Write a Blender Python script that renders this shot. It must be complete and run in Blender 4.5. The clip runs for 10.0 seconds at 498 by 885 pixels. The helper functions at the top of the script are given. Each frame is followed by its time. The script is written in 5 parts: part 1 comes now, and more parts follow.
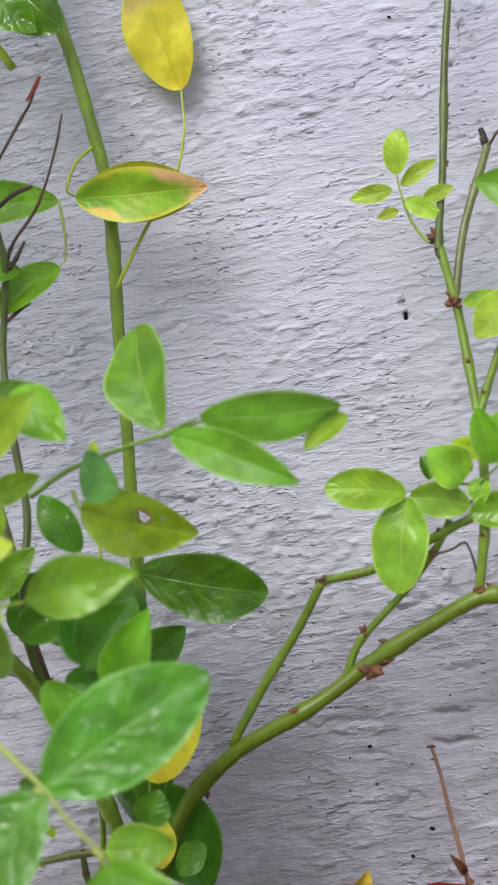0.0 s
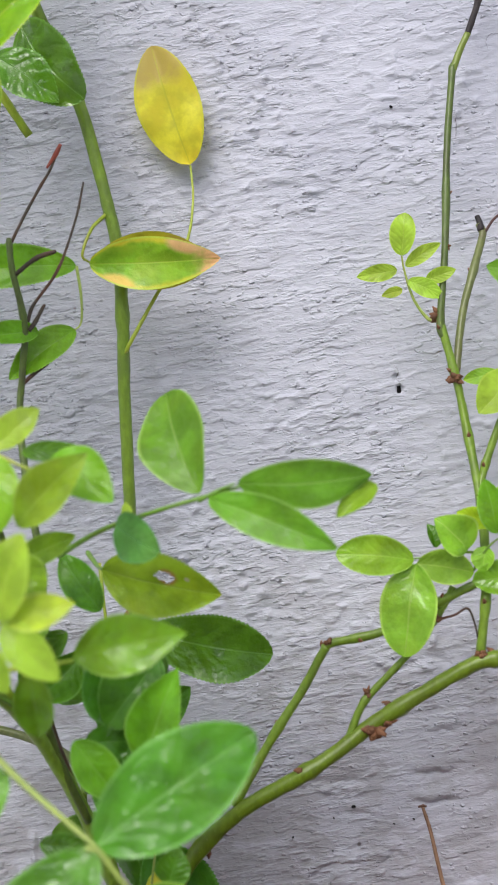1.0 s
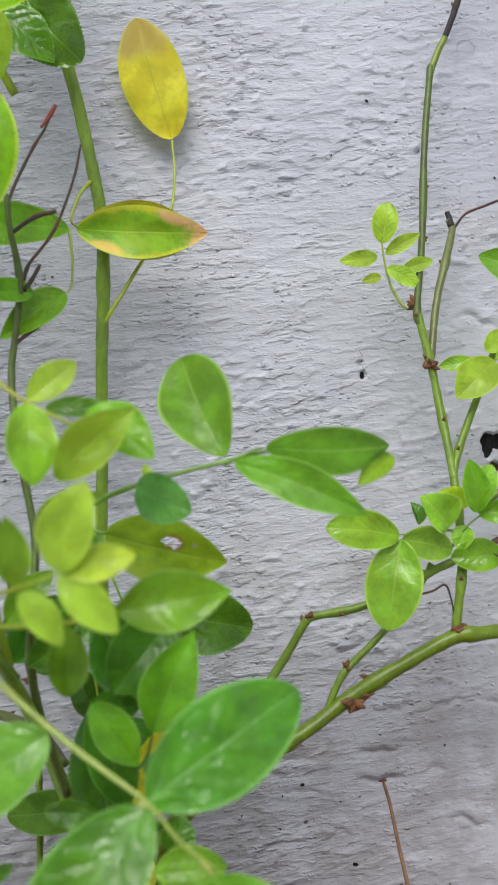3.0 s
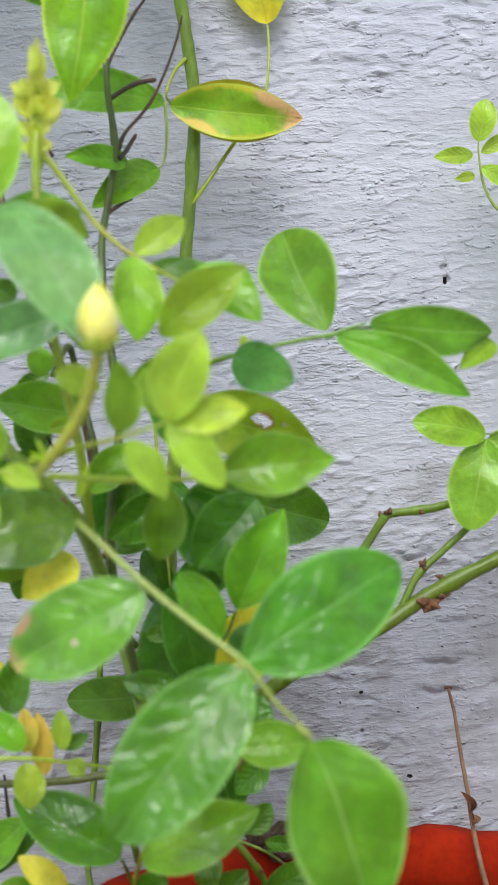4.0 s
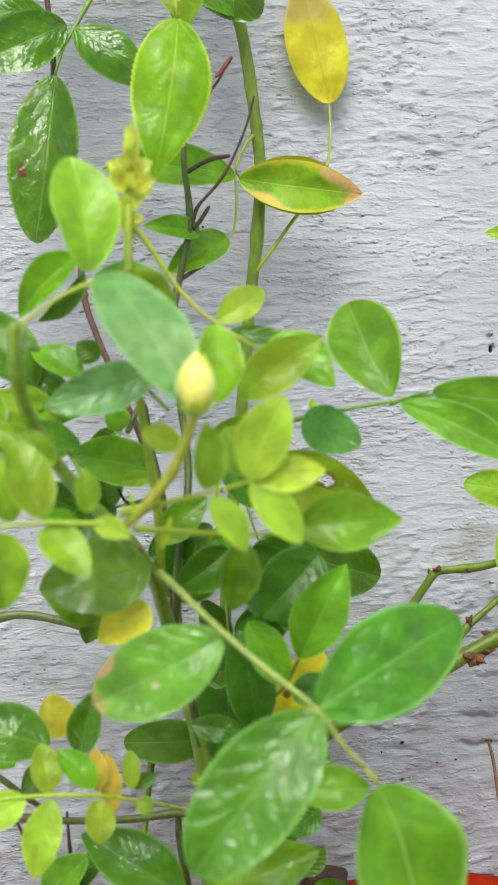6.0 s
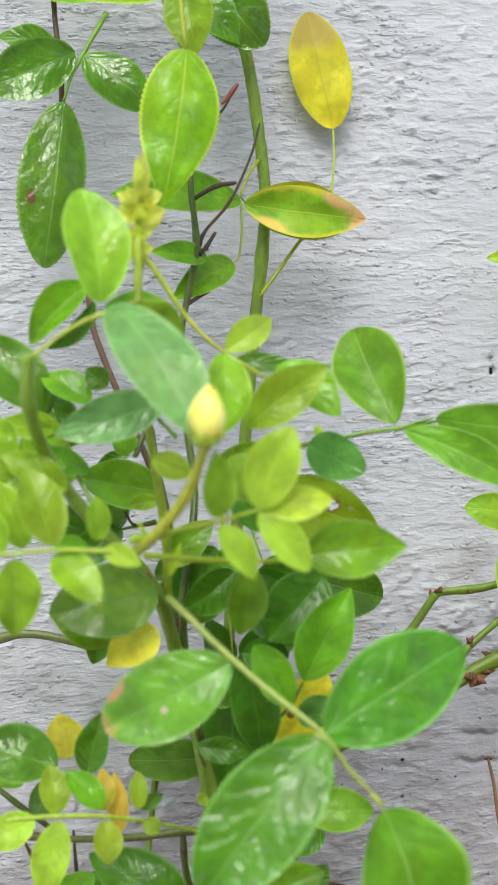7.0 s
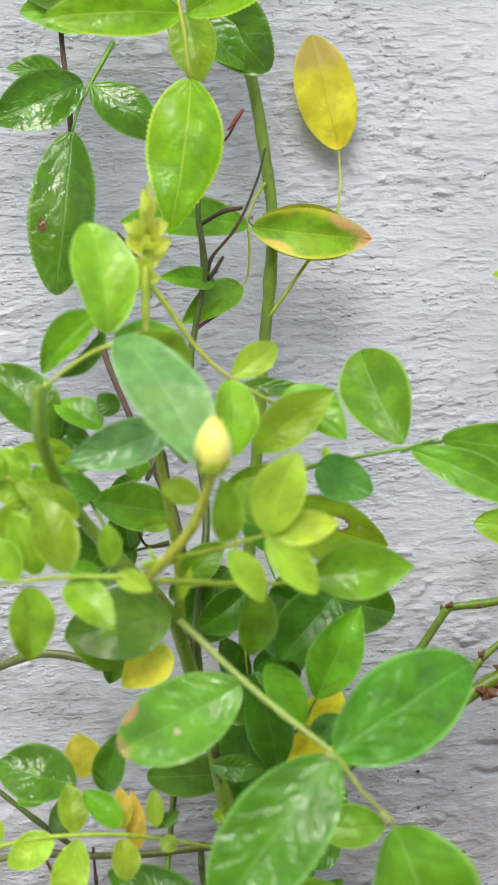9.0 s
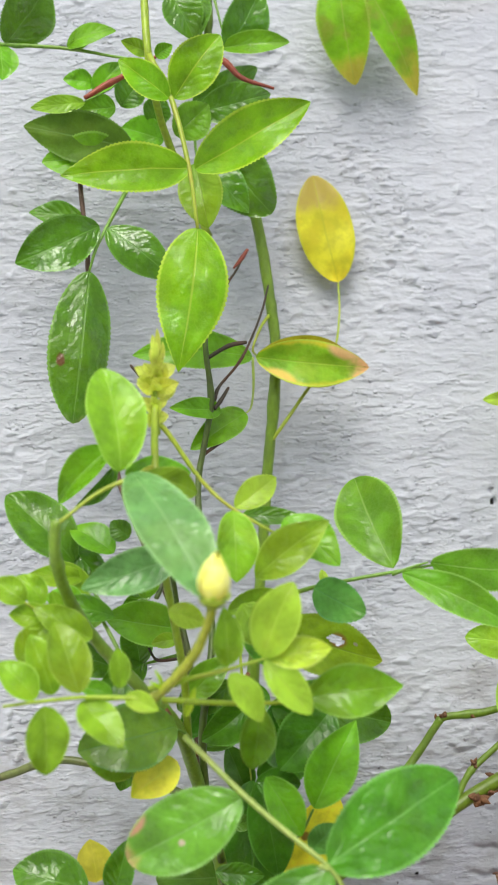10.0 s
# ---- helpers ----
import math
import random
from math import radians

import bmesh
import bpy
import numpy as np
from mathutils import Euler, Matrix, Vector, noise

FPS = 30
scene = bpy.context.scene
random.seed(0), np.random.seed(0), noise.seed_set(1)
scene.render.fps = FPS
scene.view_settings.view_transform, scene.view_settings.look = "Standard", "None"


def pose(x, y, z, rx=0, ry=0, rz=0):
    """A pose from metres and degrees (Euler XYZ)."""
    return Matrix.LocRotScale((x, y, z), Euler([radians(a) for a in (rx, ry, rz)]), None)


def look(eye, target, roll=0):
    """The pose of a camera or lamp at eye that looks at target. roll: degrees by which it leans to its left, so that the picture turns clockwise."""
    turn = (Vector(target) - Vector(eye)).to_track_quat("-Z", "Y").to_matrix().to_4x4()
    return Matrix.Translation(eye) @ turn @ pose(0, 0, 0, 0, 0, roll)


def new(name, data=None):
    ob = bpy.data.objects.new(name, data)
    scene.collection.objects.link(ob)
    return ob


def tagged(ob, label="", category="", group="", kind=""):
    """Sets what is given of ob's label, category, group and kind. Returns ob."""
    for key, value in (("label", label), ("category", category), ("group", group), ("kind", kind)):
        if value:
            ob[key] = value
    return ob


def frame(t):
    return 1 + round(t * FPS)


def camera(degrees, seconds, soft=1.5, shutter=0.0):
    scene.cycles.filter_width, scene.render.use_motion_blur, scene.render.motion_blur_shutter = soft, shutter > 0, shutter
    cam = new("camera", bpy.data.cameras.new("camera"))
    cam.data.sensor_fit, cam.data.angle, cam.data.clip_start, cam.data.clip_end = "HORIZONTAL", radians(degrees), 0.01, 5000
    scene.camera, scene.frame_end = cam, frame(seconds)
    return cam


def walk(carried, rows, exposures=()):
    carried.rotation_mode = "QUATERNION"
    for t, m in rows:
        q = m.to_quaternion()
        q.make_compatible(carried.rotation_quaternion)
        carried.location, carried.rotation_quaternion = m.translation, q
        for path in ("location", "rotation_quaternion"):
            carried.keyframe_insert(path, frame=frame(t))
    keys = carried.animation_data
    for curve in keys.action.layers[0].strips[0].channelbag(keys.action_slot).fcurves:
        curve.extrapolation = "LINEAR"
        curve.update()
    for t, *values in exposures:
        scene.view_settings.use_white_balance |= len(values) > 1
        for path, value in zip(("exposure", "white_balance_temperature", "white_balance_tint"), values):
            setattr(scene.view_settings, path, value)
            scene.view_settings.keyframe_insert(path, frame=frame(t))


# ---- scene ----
cam = camera(22, 10.0, soft=1.8)
cam.data.dof.use_dof, cam.data.dof.focus_distance, cam.data.dof.aperture_fstop = True, 0.715, 11.0
PATH = [
    (0, pose(0.0832, -0.7117, 0.4055, 87.11, 5.79, 9.00)),
    (0.5, pose(0.0077, -0.7307, 0.3871, 89.43, 2.63, 5.19)),
    (1, pose(0.0108, -0.7390, 0.4149, 89.32, 4.03, 2.92)),
    (1.5, pose(0.0010, -0.7357, 0.4243, 88.55, 5.17, -0.42)),
    (2, pose(0.0066, -0.7431, 0.4624, 89.44, 5.46, -3.58)),
    (2.2, pose(-0.0236, -0.7411, 0.4534, 89.89, 4.97, -5.35)),
    (3.5, pose(-0.1282, -0.7338, 0.3637, 89.69, -0.13, -8.08)),
    (4, pose(-0.1515, -0.7179, 0.3488, 88.84, -1.63, -7.93)),
    (4.5, pose(-0.1543, -0.7202, 0.3467, 88.82, -1.76, -7.34)),
    (5, pose(-0.1721, -0.7239, 0.3456, 89.97, -2.80, -7.95)),
    (5.5, pose(-0.1865, -0.7366, 0.3448, 91.01, -3.37, -7.79)),
    (6.8, pose(-0.1856, -0.7542, 0.3648, 91.10, -2.84, -8.04)),
    (7, pose(-0.1943, -0.7550, 0.3620, 91.17, -3.39, -8.19)),
    (7.5, pose(-0.1870, -0.7543, 0.3654, 90.88, -2.80, -7.64)),
    (8, pose(-0.1723, -0.7652, 0.3793, 91.10, -1.97, -6.52)),
    (8.5, pose(-0.1831, -0.7662, 0.3711, 91.14, -2.48, -6.93)),
    (9, pose(-0.1897, -0.7667, 0.3723, 91.18, -2.46, -7.14)),
    (9.5, pose(-0.1834, -0.7948, 0.3943, 92.52, -2.39, -6.28)),
    (10, pose(-0.1879, -0.8155, 0.3966, 94.48, -2.49, -6.28)),
]
walk(cam, PATH, exposures=[(0.0, 0.20, 6350, 16), (2.2, 0.22, 6500, 10), (3.5, 0.02, 6500, 9), (4.1, 0.32, 6250, 10), (5.5, 0.36, 6700, 5), (10.0, 0.34, 6700, 5)])

# ---- light: a bright, thinly overcast day; the soft sun stands high over the viewer's left shoulder
SUN_UP, SUN_TURN = radians(48), radians(200)
world = bpy.data.worlds.new("sky")
scene.world = world
world.use_nodes = True
wn = world.node_tree.nodes
sky = wn.new("ShaderNodeTexSky")
sky.sky_type = "NISHITA"
sky.sun_disc = False
sky.sun_elevation, sky.sun_rotation = SUN_UP, SUN_TURN
sky.air_density, sky.dust_density = 1.0, 3.0
wn["Background"].inputs["Strength"].default_value = 0.15
veil = wn.new("ShaderNodeHueSaturation")
veil.inputs["Saturation"].default_value = 0.45
world.node_tree.links.new(sky.outputs["Color"], veil.inputs["Color"])
world.node_tree.links.new(veil.outputs["Color"], wn["Background"].inputs["Color"])
lamp = bpy.data.lights.new("sun", "SUN")
lamp.energy, lamp.angle, lamp.color = 1.58, radians(38), (1.0, 0.97, 0.93)
sun = new("sun", lamp)
sun.matrix_world = look((-0.7, -1.9, 2.45), (0, 0, 0.2))


# ---- materials
def rgb(c):
    return (c[0], c[1], c[2], 1.0)


class Nodes:
    """Short hand for one node material."""

    def __init__(self, name):
        self.mat = bpy.data.materials.new(name)
        self.mat.use_nodes = True
        self.tree = self.mat.node_tree
        self.bsdf = self.tree.nodes["Principled BSDF"]
        self.out = self.tree.nodes["Material Output"]

    def add(self, kind, **inputs):
        n = self.tree.nodes.new("ShaderNode" + kind)
        for k, x in inputs.items():
            self.put(n.inputs[k.replace("_", " ")], x)
        return n

    def put(self, socket, x):
        if isinstance(x, bpy.types.NodeSocket):
            self.tree.links.new(x, socket)
        elif isinstance(x, bpy.types.Node):
            self.tree.links.new(x.outputs[0], socket)
        else:
            socket.default_value = x

    def math(self, op, a, b=0.0, c=0.0, clamp=False):
        n = self.tree.nodes.new("ShaderNodeMath")
        n.operation, n.use_clamp = op, clamp
        for s, x in zip(n.inputs, (a, b, c)):
            self.put(s, x)
        return n.outputs[0]

    def mix(self, f, a, b):
        n = self.tree.nodes.new("ShaderNodeMix")
        n.data_type = "RGBA"
        self.put(n.inputs[0], f)
        self.put(n.inputs[6], rgb(a) if isinstance(a, tuple) else a)
        self.put(n.inputs[7], rgb(b) if isinstance(b, tuple) else b)
        return n.outputs[2]

    def step(self, x, lo, hi):
        n = self.tree.nodes.new("ShaderNodeMapRange")
        n.interpolation_type = "SMOOTHSTEP"
        self.put(n.inputs[0], x)
        n.inputs[1].default_value, n.inputs[2].default_value = lo, hi
        return n.outputs[0]

    def noise(self, vec, scale, detail=4.0, rough=0.55):
        n = self.add("TexNoise", Scale=scale, Detail=detail, Roughness=rough)
        if vec is not None:
            self.put(n.inputs["Vector"], vec)
        return n.outputs[0]

    def stretch(self, vec, sx, sy, sz):
        n = self.tree.nodes.new("ShaderNodeMapping")
        self.put(n.inputs[0], vec)
        n.inputs[3].default_value = (sx, sy, sz)
        return n.outputs[0]

    def tilt(self, vec):
        """The brush ran a little upwards to the right."""
        n = self.add("Mapping", Vector=vec)
        n.inputs[2].default_value = (0.0, 0.09, 0.0)
        return n.outputs[0]

    def bump(self, height, strength, distance, under=None):
        n = self.add("Bump", Height=height, Strength=strength, Distance=distance)
        if under is not None:
            self.put(n.inputs["Normal"], under)
        return n.outputs[0]


def leaf_material(name, base, vein, gloss=0.38, wet=0.35, margin=None, tip=None, spots=(), thin=0.22, mottle=None, relief=0.85, coat=0.3, quilt=0.22, crease=0.6, film=0.15):
    """A rose leaflet: midrib, side veins that fork to the margin, skin bulging between them and a film of rain. UV: x across, y from stalk to tip."""
    m = Nodes(name)
    uv = m.add("UVMap")
    xy = m.add("SeparateXYZ", Vector=uv)
    x, y = xy.outputs[0], xy.outputs[1]
    pos = m.add("NewGeometry").outputs["Position"]
    rnd = m.add("ObjectInfo").outputs["Random"]
    off = m.math("ABSOLUTE", m.math("SUBTRACT", x, 0.5))
    coarse = m.noise(pos, 90.0, 3.0)
    fine = m.noise(pos, 620.0, 4.0)
    rib = m.math("SUBTRACT", 1.0, m.step(off, 0.006, 0.024))
    wob = m.math("MULTIPLY", m.math("SUBTRACT", m.noise(pos, 110.0, 2.0), 0.5), 1.5)
    apart = m.math("ADD", m.math("MULTIPLY", y, 6.5), m.math("MULTIPLY", m.step(x, 0.499, 0.501), 0.45))
    run = m.math("ADD", m.math("SUBTRACT", apart, m.math("MULTIPLY", m.math("POWER", off, 0.8), 3.4)), m.math("ADD", wob, m.math("MULTIPLY", rnd, 3.0)))
    saw = m.math("ABSOLUTE", m.math("SUBTRACT", m.math("FRACT", run), 0.5))
    side = m.math("SUBTRACT", 1.0, m.step(saw, 0.0, 0.07))
    panel = m.math("MULTIPLY", m.step(saw, 0.0, 0.42), m.step(off, 0.0, 0.14))
    net = m.add("TexVoronoi", Vector=pos, Scale=480.0)
    net.feature = "DISTANCE_TO_EDGE"
    cells = m.math("SUBTRACT", 1.0, m.step(net.outputs[0], 0.0, 0.16))
    lines = m.math("MAXIMUM", rib, m.math("MULTIPLY", side, 0.16))
    pucker = m.noise(pos, 210.0, 2.0, 0.4)
    dark = tuple(c * 0.78 for c in base)
    lite = tuple(min(1.0, c * 1.18) for c in base)
    col = m.mix(m.step(coarse, 0.32, 0.68), dark, lite)
    tone = m.noise(pos, 34.0, 3.0)
    col = m.mix(m.math("MULTIPLY", m.step(tone, 0.46, 0.68), 0.30), col, (min(1.0, base[0] * 1.55), min(1.0, base[1] * 1.06), base[2]))
    col = m.mix(m.math("MULTIPLY", cells, 0.10), col, vein)
    if mottle:
        col = m.mix(m.step(m.noise(pos, 55.0, 5.0), 0.5, 0.68), col, mottle)
    if margin:
        edge = m.math("ADD", m.math("MULTIPLY", off, 2.0), m.math("MULTIPLY", m.math("SUBTRACT", coarse, 0.5), 0.5))
        col = m.mix(m.step(edge, 0.70, 0.92), col, margin)
    if tip:
        end = m.math("ADD", y, m.math("MULTIPLY", m.math("SUBTRACT", coarse, 0.5), 0.35))
        col = m.mix(m.step(end, tip[1], tip[1] + 0.2), col, tip[0])
    for sx, sy, r, c in spots:
        d = m.math("SQRT", m.math("ADD", m.math("POWER", m.math("MULTIPLY", m.math("SUBTRACT", x, sx), 0.6), 2.0),
                                  m.math("POWER", m.math("SUBTRACT", y, sy), 2.0)))
        d = m.math("ADD", d, m.math("MULTIPLY", m.math("SUBTRACT", fine, 0.5), 0.03))
        col = m.mix(m.math("SUBTRACT", 1.0, m.step(d, r * 0.55, r)), col, c)
    col = m.mix(m.math("MULTIPLY", lines, 0.60), col, vein)
    col = m.mix(m.math("MULTIPLY", m.step(off, 0.445, 0.478), 0.72), col, tuple(min(0.8, c * 1.25) for c in vein))
    hsv = m.add("HueSaturation", Color=col)
    m.put(hsv.inputs["Hue"], m.math("ADD", 0.490, m.math("MULTIPLY", rnd, 0.018)))
    m.put(hsv.inputs["Value"], m.math("ADD", 0.93, m.math("MULTIPLY", rnd, 0.34)))
    col = hsv.outputs[0]
    height = m.math("ADD", m.math("MULTIPLY", panel, quilt), m.math("MULTIPLY", pucker, 0.8 * crease))
    height = m.math("ADD", m.math("SUBTRACT", height, m.math("MULTIPLY", rib, 0.35)), m.math("MULTIPLY", coarse, 1.2 * crease))
    height = m.math("ADD", m.math("SUBTRACT", height, m.math("MULTIPLY", cells, 0.04)), m.math("MULTIPLY", m.noise(pos, 420.0, 2.0), 0.35 * crease))
    n1 = m.bump(height, relief, 0.0011)
    n2 = m.bump(fine, 0.10, 0.0005, m.bump(height, relief * 0.4, 0.0011))
    damp = m.step(m.noise(pos, 105.0, 5.0, 0.65), 0.48, 0.58)
    m.put(m.bsdf.inputs["Base Color"], col)
    m.put(m.bsdf.inputs["Roughness"], m.math("SUBTRACT", gloss, m.math("MULTIPLY", damp, wet * 0.6)))
    m.put(m.bsdf.inputs["Specular IOR Level"], 0.14)
    m.put(m.bsdf.inputs["Coat Weight"], m.math("MULTIPLY", m.math("ADD", 0.45, m.math("MULTIPLY", damp, 0.75)), coat))
    m.put(m.bsdf.inputs["Coat Roughness"], m.math("SUBTRACT", film, m.math("MULTIPLY", damp, film * 0.65)))
    m.put(m.bsdf.inputs["Coat IOR"], 1.5 + 0.45 * coat)
    m.put(m.bsdf.inputs["Coat Normal"], n1)
    m.put(m.bsdf.inputs["Normal"], n2)
    glow = m.add("BsdfTranslucent", Color=m.mix(0.3, col, vein), Normal=n1)
    both = m.add("MixShader", Fac=thin)
    m.put(both.inputs[1], m.bsdf)
    m.put(both.inputs[2], glow)
    m.put(m.out.inputs[0], both)
    return m.mat


def stem_material(name, base, blotch, amount, gloss=0.35, specks=(0.5, 0.42, 0.25)):
    """Green or woody bark with long streaks, pale lenticels and a darker blotching."""
    m = Nodes(name)
    pos = m.add("NewGeometry").outputs["Position"]
    big = m.noise(pos, 42.0, 4.0)
    streak = m.noise(m.stretch(pos, 420.0, 420.0, 160.0), 1.0, 3.0)
    pin = m.noise(pos, 700.0, 2.0)
    col = m.mix(m.step(streak, 0.3, 0.7), tuple(c * 0.84 for c in base), tuple(min(1, c * 1.14) for c in base))
    col = m.mix(m.math("MULTIPLY", m.step(big, 0.5, 0.66), amount), col, blotch)
    col = m.mix(m.math("MULTIPLY", m.step(pin, 0.66, 0.74), 0.55), col, specks)
    m.put(m.bsdf.inputs["Base Color"], col)
    m.put(m.bsdf.inputs["Roughness"], gloss)
    m.put(m.bsdf.inputs["Normal"], m.bump(m.math("ADD", streak, pin), 0.2, 0.0005))
    return m.mat


G = leaf_material("leaf_green", (0.142, 0.360, 0.012), (0.22, 0.40, 0.07), coat=0.42)
GM = leaf_material("leaf_green_matte", (0.106, 0.273, 0.012), (0.24, 0.40, 0.09), gloss=0.46, wet=0.2, coat=0.26, film=0.24)
GS = leaf_material("leaf_green_sheen", (0.070, 0.232, 0.010), (0.17, 0.38, 0.08), gloss=0.30, wet=0.15, coat=0.6, quilt=0.45, crease=0.9, film=0.26)
GL = leaf_material("leaf_fresh_green", (0.205, 0.395, 0.018), (0.32, 0.50, 0.08), gloss=0.36, coat=0.4)
GV = leaf_material("leaf_vivid_green", (0.158, 0.406, 0.006), (0.42, 0.58, 0.06), gloss=0.36, wet=0.2, coat=0.42)
GL2 = leaf_material("leaf_fresh_pale_green", (0.215, 0.440, 0.030), (0.36, 0.52, 0.10), gloss=0.40, coat=0.42)
D = leaf_material("leaf_dark_green", (0.077, 0.214, 0.008), (0.14, 0.31, 0.05), gloss=0.30, wet=0.35, coat=0.7, film=0.11, quilt=0.35, crease=0.75)
DS = leaf_material("leaf_dark_green_silvery", (0.131, 0.281, 0.022), (0.12, 0.28, 0.07), gloss=0.28, wet=0.3, coat=0.7)
DB = leaf_material("leaf_blue_green", (0.092, 0.259, 0.040), (0.10, 0.26, 0.08), gloss=0.42, coat=0.35)
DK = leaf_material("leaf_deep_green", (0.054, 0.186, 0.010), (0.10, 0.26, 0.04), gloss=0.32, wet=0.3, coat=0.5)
# Base greyed: the sky sheen on these leaves is painted into the colour
GB = leaf_material("leaf_sheen_greyed", (0.135, 0.300, 0.080), (0.24, 0.40, 0.16), gloss=0.34, wet=0.2, coat=0.65, crease=1.0, quilt=0.5, film=0.3)
DE = leaf_material("leaf_dark_green_dry_tip", (0.075, 0.219, 0.008), (0.17, 0.34, 0.06), gloss=0.30, wet=0.3, coat=0.7, film=0.11, quilt=0.35, crease=0.8,
                   tip=((0.55, 0.33, 0.20), 0.94), spots=((0.80, 0.62, 0.05, (0.16, 0.07, 0.03)),))
DM = leaf_material("leaf_underside_green", (0.088, 0.200, 0.016), (0.14, 0.26, 0.06), gloss=0.6, wet=0.0, coat=0.1)
DW = leaf_material("leaf_dark_green_wet", (0.066, 0.207, 0.006), (0.14, 0.30, 0.06), gloss=0.26, wet=0.3, coat=0.8, film=0.09, quilt=0.35, crease=0.8)
L = leaf_material("leaf_young_green", (0.350, 0.560, 0.045), (0.42, 0.58, 0.08), gloss=0.42, wet=0.2, thin=0.36, coat=0.35)
LO = leaf_material("leaf_young_olive", (0.322, 0.529, 0.015), (0.40, 0.50, 0.06), gloss=0.34, wet=0.2, coat=0.4)
P = leaf_material("leaf_pale_young", (0.480, 0.693, 0.042), (0.55, 0.66, 0.16), gloss=0.42, wet=0.2, thin=0.36)
H = leaf_material("leaf_olive", (0.185, 0.350, 0.016), (0.25, 0.34, 0.05), gloss=0.46, coat=0.3)
HO = leaf_material("leaf_olive_torn", (0.239, 0.394, 0.014), (0.24, 0.34, 0.05), gloss=0.42,
                   spots=((0.36, 0.56, 0.10, (0.36, 0.20, 0.06)), (0.30, 0.72, 0.03, (0.40, 0.36, 0.25))), tip=((0.34, 0.30, 0.02), 0.93))
Y = leaf_material("leaf_yellow", (0.520, 0.480, 0.030), (0.36, 0.36, 0.03), gloss=0.5, wet=0.1, tip=((0.36, 0.27, 0.06), 0.60),
                  mottle=(0.50, 0.43, 0.030), relief=0.3, coat=0.08)
Y2 = leaf_material("leaf_clear_yellow", (0.690, 0.650, 0.070), (0.72, 0.70, 0.08), gloss=0.4, wet=0.2, mottle=(0.56, 0.58, 0.03), relief=0.4)
YS = leaf_material("leaf_yellow_spotted", (0.790, 0.720, 0.045), (0.80, 0.70, 0.05), gloss=0.5, wet=0.1,
                   spots=((0.34, 0.50, 0.062, (0.24, 0.13, 0.03)), (0.66, 0.66, 0.048, (0.26, 0.14, 0.03))), relief=0.22, coat=0.0)
OY = leaf_material("leaf_orange_yellow", (0.600, 0.450, 0.060), (0.62, 0.50, 0.09), gloss=0.5, wet=0.1, mottle=(0.38, 0.42, 0.04))
O = leaf_material("leaf_turning_orange", (0.215, 0.440, 0.022), (0.38, 0.50, 0.06), gloss=0.36, margin=(0.58, 0.54, 0.04), mottle=(0.30, 0.46, 0.03),
                  tip=((0.74, 0.40, 0.19), 0.74), spots=((0.96, 0.22, 0.16, (0.74, 0.52, 0.10)), (0.08, 0.74, 0.17, (0.72, 0.44, 0.20)), (0.5, 0.97, 0.05, (0.40, 0.17, 0.07))))
O2 = leaf_material("leaf_fading_yellow", (0.171, 0.442, 0.010), (0.30, 0.42, 0.07), gloss=0.42, tip=((0.45, 0.42, 0.05), 0.72),
                   mottle=(0.22, 0.32, 0.03))
PK = leaf_material("leaf_silvery_pink_edge", (0.129, 0.342, 0.025), (0.20, 0.38, 0.10), gloss=0.30, wet=0.3,
                   tip=((0.56, 0.28, 0.16), 0.90), spots=((0.38, 0.55, 0.035, (0.5, 0.42, 0.30)), (1.0, 0.80, 0.12, (0.52, 0.27, 0.17))), coat=0.7, quilt=0.3, crease=0.8, film=0.26)

PG = stem_material("petiole_green", (0.150, 0.310, 0.030), (0.20, 0.26, 0.03), 0.4, specks=(0.35, 0.45, 0.10))
PL = stem_material("petiole_pale", (0.300, 0.400, 0.080), (0.36, 0.36, 0.08), 0.4, specks=(0.45, 0.5, 0.16))
LG = stem_material("petiole_yellow_green", (0.330, 0.420, 0.035), (0.42, 0.36, 0.05), 0.5, specks=(0.5, 0.5, 0.12))
LY = stem_material("petiole_young", (0.330, 0.470, 0.030), (0.42, 0.42, 0.04), 0.4, specks=(0.5, 0.55, 0.12))
C1 = stem_material("cane_green", (0.158, 0.262, 0.020), (0.110, 0.178, 0.022), 0.6, specks=(0.24, 0.30, 0.07))
C2 = stem_material("cane_dark_green", (0.082, 0.128, 0.020), (0.055, 0.058, 0.020), 0.7, specks=(0.18, 0.2, 0.08))
C3 = stem_material("cane_grey_green", (0.135, 0.165, 0.045), (0.11, 0.085, 0.05), 0.6, specks=(0.28, 0.27, 0.14))
C4 = stem_material("cane_olive", (0.165, 0.230, 0.025), (0.16, 0.13, 0.03), 0.5, specks=(0.3, 0.34, 0.08))
MN = stem_material("cane_bright_green", (0.129, 0.207, 0.010), (0.10, 0.14, 0.018), 0.45, specks=(0.34, 0.38, 0.10))
GLs = stem_material("shoot_light_green", (0.300, 0.420, 0.028), (0.32, 0.38, 0.03), 0.5, specks=(0.42, 0.44, 0.1))
C5 = stem_material("cane_young_green", (0.190, 0.320, 0.030), (0.15, 0.23, 0.03), 0.5, specks=(0.4, 0.46, 0.1))
BS = stem_material("bud_stalk", (0.430, 0.480, 0.050), (0.42, 0.40, 0.05), 0.5, specks=(0.6, 0.62, 0.1))
TW = stem_material("twig_dark_brown", (0.055, 0.042, 0.030), (0.12, 0.05, 0.03), 0.7, gloss=0.75, specks=(0.2, 0.16, 0.12))
DT = stem_material("dead_tip_black", (0.020, 0.017, 0.018), (0.07, 0.05, 0.045), 0.6, gloss=0.7, specks=(0.12, 0.1, 0.1))
